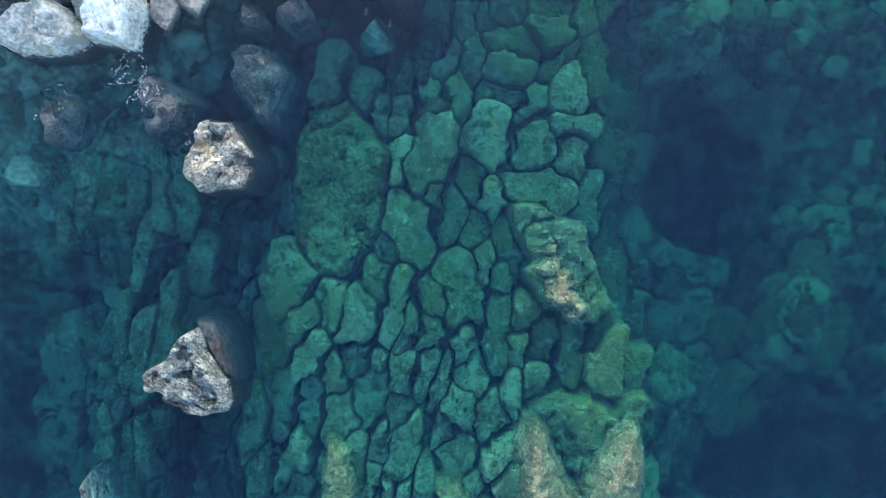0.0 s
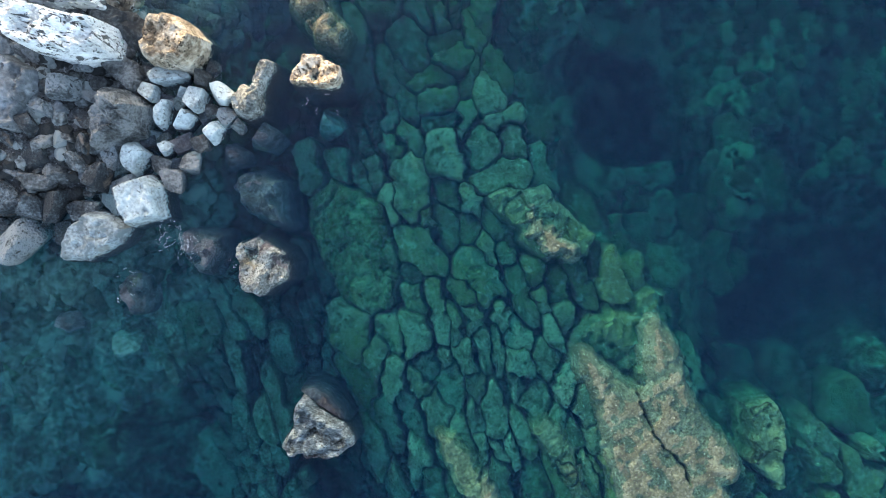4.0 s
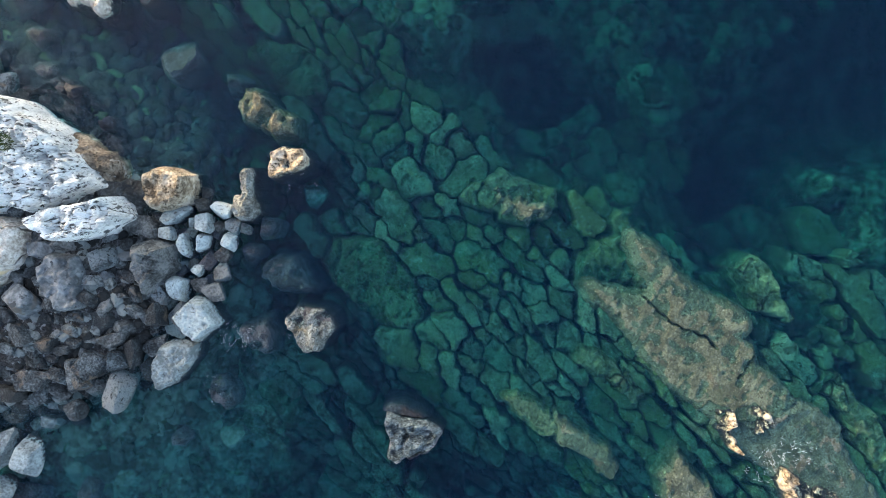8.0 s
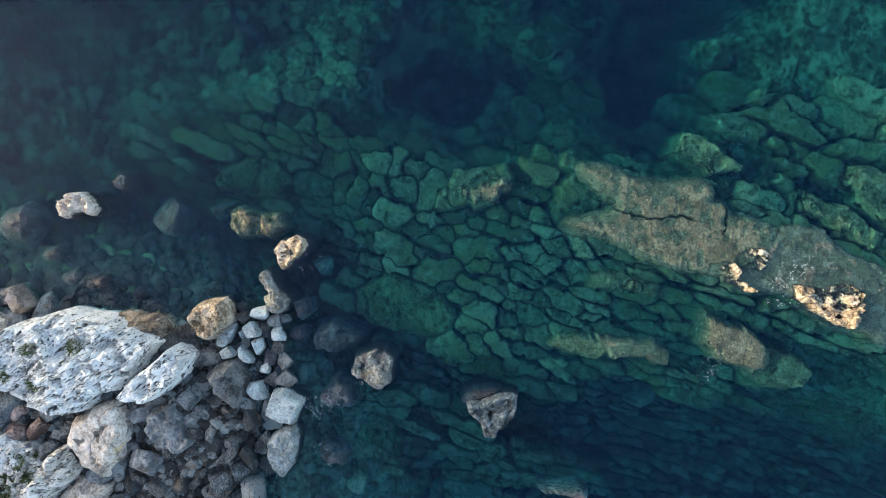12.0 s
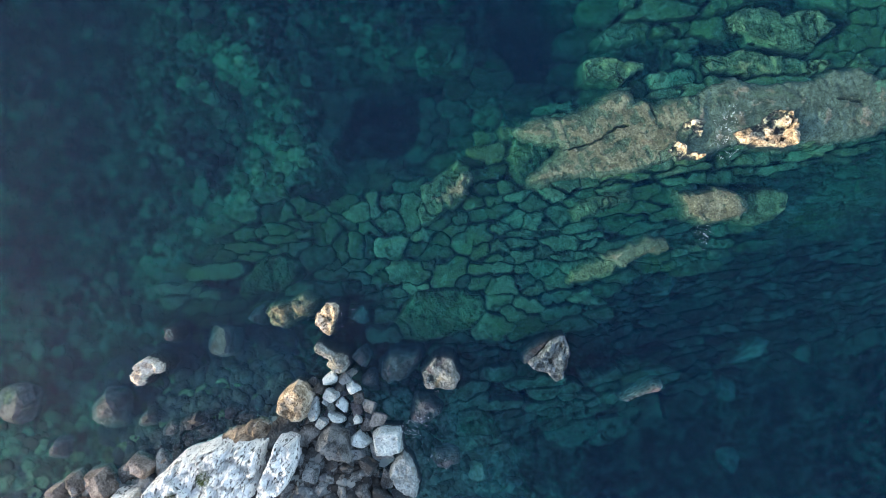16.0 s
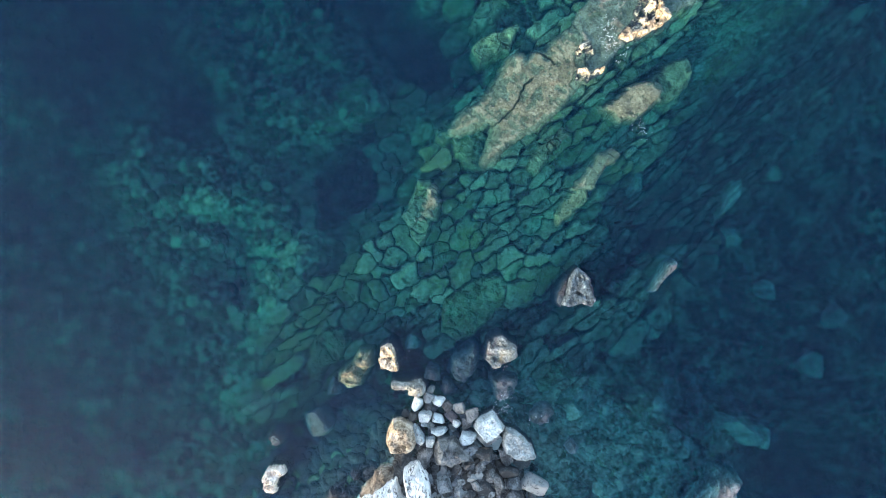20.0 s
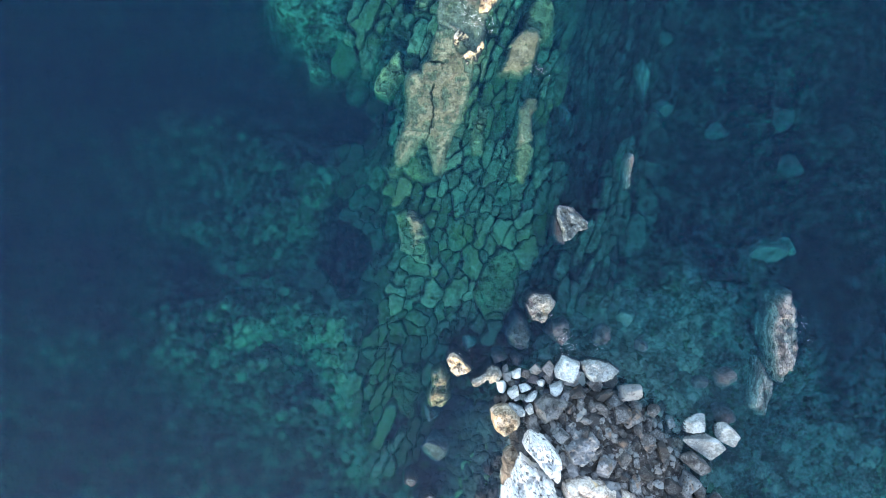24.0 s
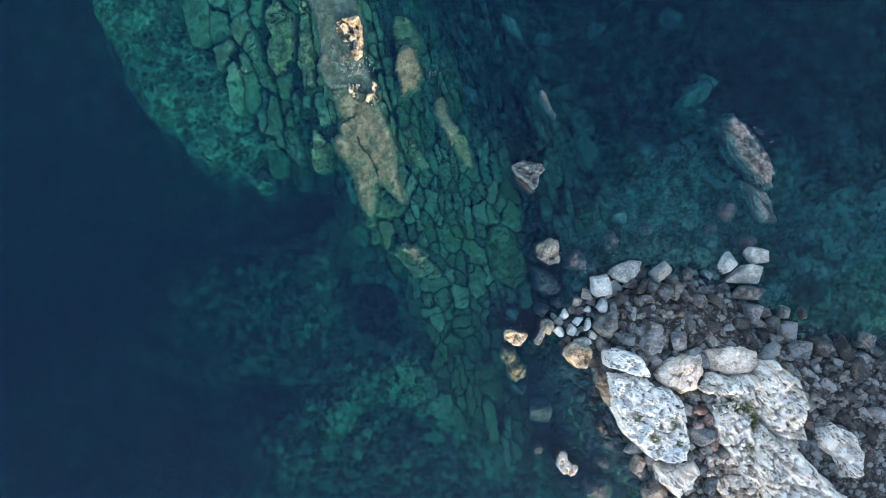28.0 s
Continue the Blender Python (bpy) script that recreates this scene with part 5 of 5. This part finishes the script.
BLOCKS_NORTH = [(-6.73, 9.92, 1.0, 0.7, 76), (-4.89, 10.93, 1.0, 0.7, 77), (-6.23, 10.98, 0.7, 0.6, 168), (-3.62, 8.93, 1.4, 0.5, 77), (-4.35, 9.11, 0.6, 0.4, 168), (-4.24, 9.59, 0.5, 0.4, 168), (-3.13, 8.6, 0.8, 0.4, 77), (-2.92, 9.43, 0.8, 0.5, 77), (-3.79, 7.79, 0.5, 0.5, 168), (-4.69, 4.42, 0.5, 0.4, 168), (-4.58, 5.13, 0.6, 0.5, 77), (-4.92, 3.58, 1.0, 0.6, 77), (-4.07, 6.05, 1.0, 0.7, 76), (-4.77, 9.8, 0.8, 0.4, 77), (-5.43, 10.0, 0.5, 0.5, 169), (-3.55, 10.0, 0.5, 0.3, 169), (-2.19, 15.19, 0.8, 0.6, 77), (-5.47, 9.34, 0.6, 0.5, 76), (-6.88, 8.44, 0.9, 0.7, 77)]
BLOCKS_FAR_NORTH = [(0.98, 5.41, 1.6, 0.6, 80), (2.52, 4.09, 1.2, 0.5, 90), (1.68, 4.47, 1.3, 0.6, 75), (0.23, 5.39, 1.1, 0.5, 80), (0.74, 6.41, 0.9, 0.6, 80), (3.29, 3.71, 1.1, 0.5, 90), (2.98, 4.81, 1.1, 0.5, 90), (1.32, 7.16, 0.9, 0.6, 80), (0.25, 6.75, 0.8, 0.7, 80)]
BLOCKS_WEST = [(-5.33, 5.75, 0.9, 0.8, 15), (-7.11, 7.72, 1.1, 0.9, 105), (-6.51, 6.55, 1.1, 0.9, 105)]
KNOWN = BLOCKS_SOUTH + BLOCKS_SOUTH_REST + BLOCKS_SOUTH_EAST + BLOCKS_MIDDLE + BLOCKS_MIDDLE_REST + BLOCKS_INNER + BLOCKS_FORK + BLOCKS_EDGE + BLOCKS_NORTH + BLOCKS_FAR_NORTH + BLOCKS_WEST
FILL = seed_blocks(REEF, block_width, block_length, 3, -24, 10, -16, 27, KNOWN, STRIPS) + seed_blocks(STRIPS, lambda u: 0.5, lambda u, v: 0.95, 5, -8, 10, -8, 27, KNOWN)
lay_blocks(KNOWN + FILL, reef_top, M_BLOCK, M_BLOCKS, lambda x, y: (x > -6.5) & (x < 4.5) & (y > -6.5) & (y < 8.0), ground, "reef_block", 4)


def shelf_top(x, y):
    strip = np.exp(-((x - 6.2 - 0.22 * y) / 0.95) ** 2) * smooth(7, 3, y)
    return -1.50 + 0.62 * strip + 0.2 * smooth(5.4, 3.3, x) - 0.7 * smooth(8.4, 10.0, x) - 0.28 * smooth(0.5, 8.0, y)


CHANNELS = ([(9.29, -1.6), (9.26, -0.18), (9.34, 1.16), (9.2, 3.5), (9.5, 8)], [(8.41, -3.36), (8.09, -2.47), (8.1, -0.87), (8.12, 0.61), (8.3, 2.2)], [(5.3, -1.6), (5.55, 0.0), (5.9, 2.2), (6.2, 4.6)])
SHELF_SLABS = [b for b in seed_blocks(SHELF, lambda u: 0.42, lambda u, v: 1.1, 8, -3, 16, -8, 23) if all(-float(inside_by(np.array([b[0]]), np.array([b[1]]), c + c[-2:0:-1])[0]) > 0.3 for c in CHANNELS)]
lay_blocks(SHELF_SLABS, shelf_top, M_SLAB, M_SLAB, lambda x, y: (x < 7.5) & (y < 5), ground, "shelf_slab", 9, 0.2)


# ---- drowned cobbles ----
def cobbles(name, number, box, size, sink, seed, mat, keep, flat=1.0):
    rg = random.Random(seed)
    base = boulder_mesh("cobble_shape", mat, seed, 2 if number < 6000 else 1, 4, 0.30, 1.7)
    shape = np.array([v.co[:] for v in base.vertices])
    tris = np.array([p.vertices[:] for p in base.polygons])
    pts = []
    while len(pts) < number:
        pts.append((rg.uniform(box[0], box[2]), rg.uniform(box[1], box[3])))
    xs, ys = np.array(pts).T
    ok = keep(xs, ys)
    xs, ys = xs[ok], ys[ok]
    zs = bed(xs, ys)
    vv, ff = [], []
    for k, (x, y, z) in enumerate(zip(xs, ys, zs)):
        s = size * min(1.5, math.exp(rg.gauss(0, 0.45)))
        a = rg.uniform(0, 6.28)
        q = shape * (s * rg.uniform(0.8, 1.4), s, s * rg.uniform(0.5, 0.8) * flat)
        q = np.stack([q[:, 0] * math.cos(a) - q[:, 1] * math.sin(a) + x, q[:, 0] * math.sin(a) + q[:, 1] * math.cos(a) + y, q[:, 2] + z + sink * s], 1)
        ff.append(tris + len(shape) * k)
        vv.append(q)
    bpy.data.meshes.remove(base)
    ob = tagged(new(name, mesh_of(name, np.concatenate(vv).tolist(), np.concatenate(ff).tolist(), mat, size < 0.3)), kind="stuff")
    ob.parent = ground


def off_reef(x, y):
    return (inside_by(x, y, REEF) < -0.3) & (inside_by(x, y, RUBBLE) < 0.0) & (inside_by(x, y, SHELF) < 0)


cobbles("cobbles", 5600, (-24, -24, 4, 4), 0.40, 0.02, 71, M_COBBLE, lambda x, y: off_reef(x, y) & (bed(x, y) > -4.6), 0.62)
cobbles("cobbles", 4800, (3, -11, 22, 2), 0.40, -0.03, 72, M_GREYCOB, lambda x, y: off_reef(x, y) & (bed(x, y) > -2.7) & ((x > 11) | (y < -2.0)), 0.7)
cobbles("dark_cobbles", 700, (-0.6, -17, 3.4, -8.6), 0.5, -0.05, 74, M_WETDARK, lambda x, y: inside_by(x, y, RUBBLE) < 0.2)
cobbles("shingle", 6500, (2.5, -24, 20, -5.5), 0.25, 0.32, 73, M_SHINGLE, lambda x, y: inside_by(x, y, RUBBLE) > -0.25)


# ---- foam ----
def foam(spots, seed):
    """Broken threads of small foam flecks on the water."""
    rg = random.Random(seed)
    vv, ff = [], []
    for x, y, spread, threads in spots:
        for _ in range(threads):
            px_, py_ = x + rg.gauss(0, spread), y + rg.gauss(0, spread)
            a, n = rg.uniform(0, 6.28), rg.randint(2, 6)
            for k in range(2 * n):
                a += rg.gauss(0, 0.45)
                px_, py_ = px_ + 0.018 * math.cos(a), py_ + 0.018 * math.sin(a)
                if rg.random() < 0.45:
                    continue
                start, w = len(vv), rg.uniform(0.003, 0.009)
                for c in range(5):
                    d = 1.257 * c + rg.uniform(-0.4, 0.4)
                    r = w * rg.uniform(0.6, 1.4)
                    vv.append((px_ + r * math.cos(d), py_ + r * math.sin(d), 0.012))
                ff.append(tuple(range(start, start + 5)))
    return tagged(new("foam", mesh_of("foam", vv, ff, M_FOAM, True)), "thin white lacework of foam on the water", "foam", kind="stuff")


foam([(5.7, -5.05, 0.2, 30), (5.45, -4.75, 0.15, 26), (5.35, -4.5, 0.10, 16), (7.2, -4.5, 0.2, 10), (4.5, -3.6, 0.12, 8)], 1)
foam([(-1.46, 10.35, 0.16, 30), (-0.89, 9.73, 0.16, 40), (-1.2, 10.05, 0.2, 30), (-0.2, 9.8, 0.22, 22), (2.4, 7.86, 0.22, 26), (0.9, -6.0, 0.3, 8), (1.2, -16.4, 0.35, 12), (16.6, -2.5, 0.3, 14)], 2)


# ---- grass and moss in the hollows of the white rock ----
from mathutils.bvhtree import BVHTree

M_GRASS = material("wild_grass", (0.025, 0.04, 0.012), (0.06, 0.085, 0.025), (0.14, 0.16, 0.05), 8.0, 0.8, 0.2, 5.0)


def grass_tuft(seed, blades=150):
    """A low cushion of bent blades, half a metre wide."""
    rg = random.Random(seed)
    vv, ff = [], []
    for _ in range(blades):
        a, r = rg.uniform(0, 6.28), 0.2 * math.sqrt(rg.random())
        x, y, lean, tall = r * math.cos(a), r * math.sin(a), rg.uniform(0.03, 0.16), rg.uniform(0.05, 0.14)
        d = a + rg.gauss(0, 0.7)
        w = rg.uniform(0.006, 0.014)
        s, c = math.sin(d) * w, math.cos(d) * w
        k = len(vv)
        for part, thin in ((0, 1.0), (0.6, 0.8), (1.0, 0.1)):
            bx, by, bz = x + lean * part * part * math.cos(d), y + lean * part * part * math.sin(d), -0.05 + (tall + 0.05) * math.sin(part * 1.5)
            vv += [(bx + s * thin, by - c * thin, bz), (bx - s * thin, by + c * thin, bz)]
        ff += [(k, k + 1, k + 3, k + 2), (k + 2, k + 3, k + 5, k + 4)]
    return mesh_of("grass_tuft", vv, ff, M_GRASS)


TUFTS = [grass_tuft(k) for k in range(4)]
ROCKS = [ob for ob in scene.objects if ob.name.split(".")[0] in ("headland_rock", "headland_block", "ridge_rock", "low_white_rock")]
TREES = [BVHTree.FromPolygons([v.co for v in ob.data.vertices], [p.vertices for p in ob.data.polygons]) for ob in ROCKS]
for k, (x, y) in enumerate([(9.55, -14.61), (9.68, -14.9), (9.52, -14.4), (9.63, -15.32), (9.41, -15.68), (9.66, -15.58), (8.34, -13.93), (8.45, -14.09), (12.49, -16.13), (12.47, -16.33), (4.36, -12.44), (5.75, -13.69), (5.71, -14.71), (8.79, -16.44), (9.01, -13.87), (4.69, -13.9)]):
    hits = [h[0].z for h in (tree.ray_cast(Vector((x, y, 9)), Vector((0, 0, -1))) for tree in TREES) if h[0]]
    if hits:
        ob = tagged(new("grass_tuft", TUFTS[k % 4]), "dark green grass tuft in a hollow of the white rock", "grass", "grass tufts")
        ob.matrix_world = pose(x, y, max(hits), 0, 0, 67 * k) @ Matrix.Diagonal((0.9 + 0.1 * (k % 4), 0.8 + 0.15 * (k % 3), 1, 1))
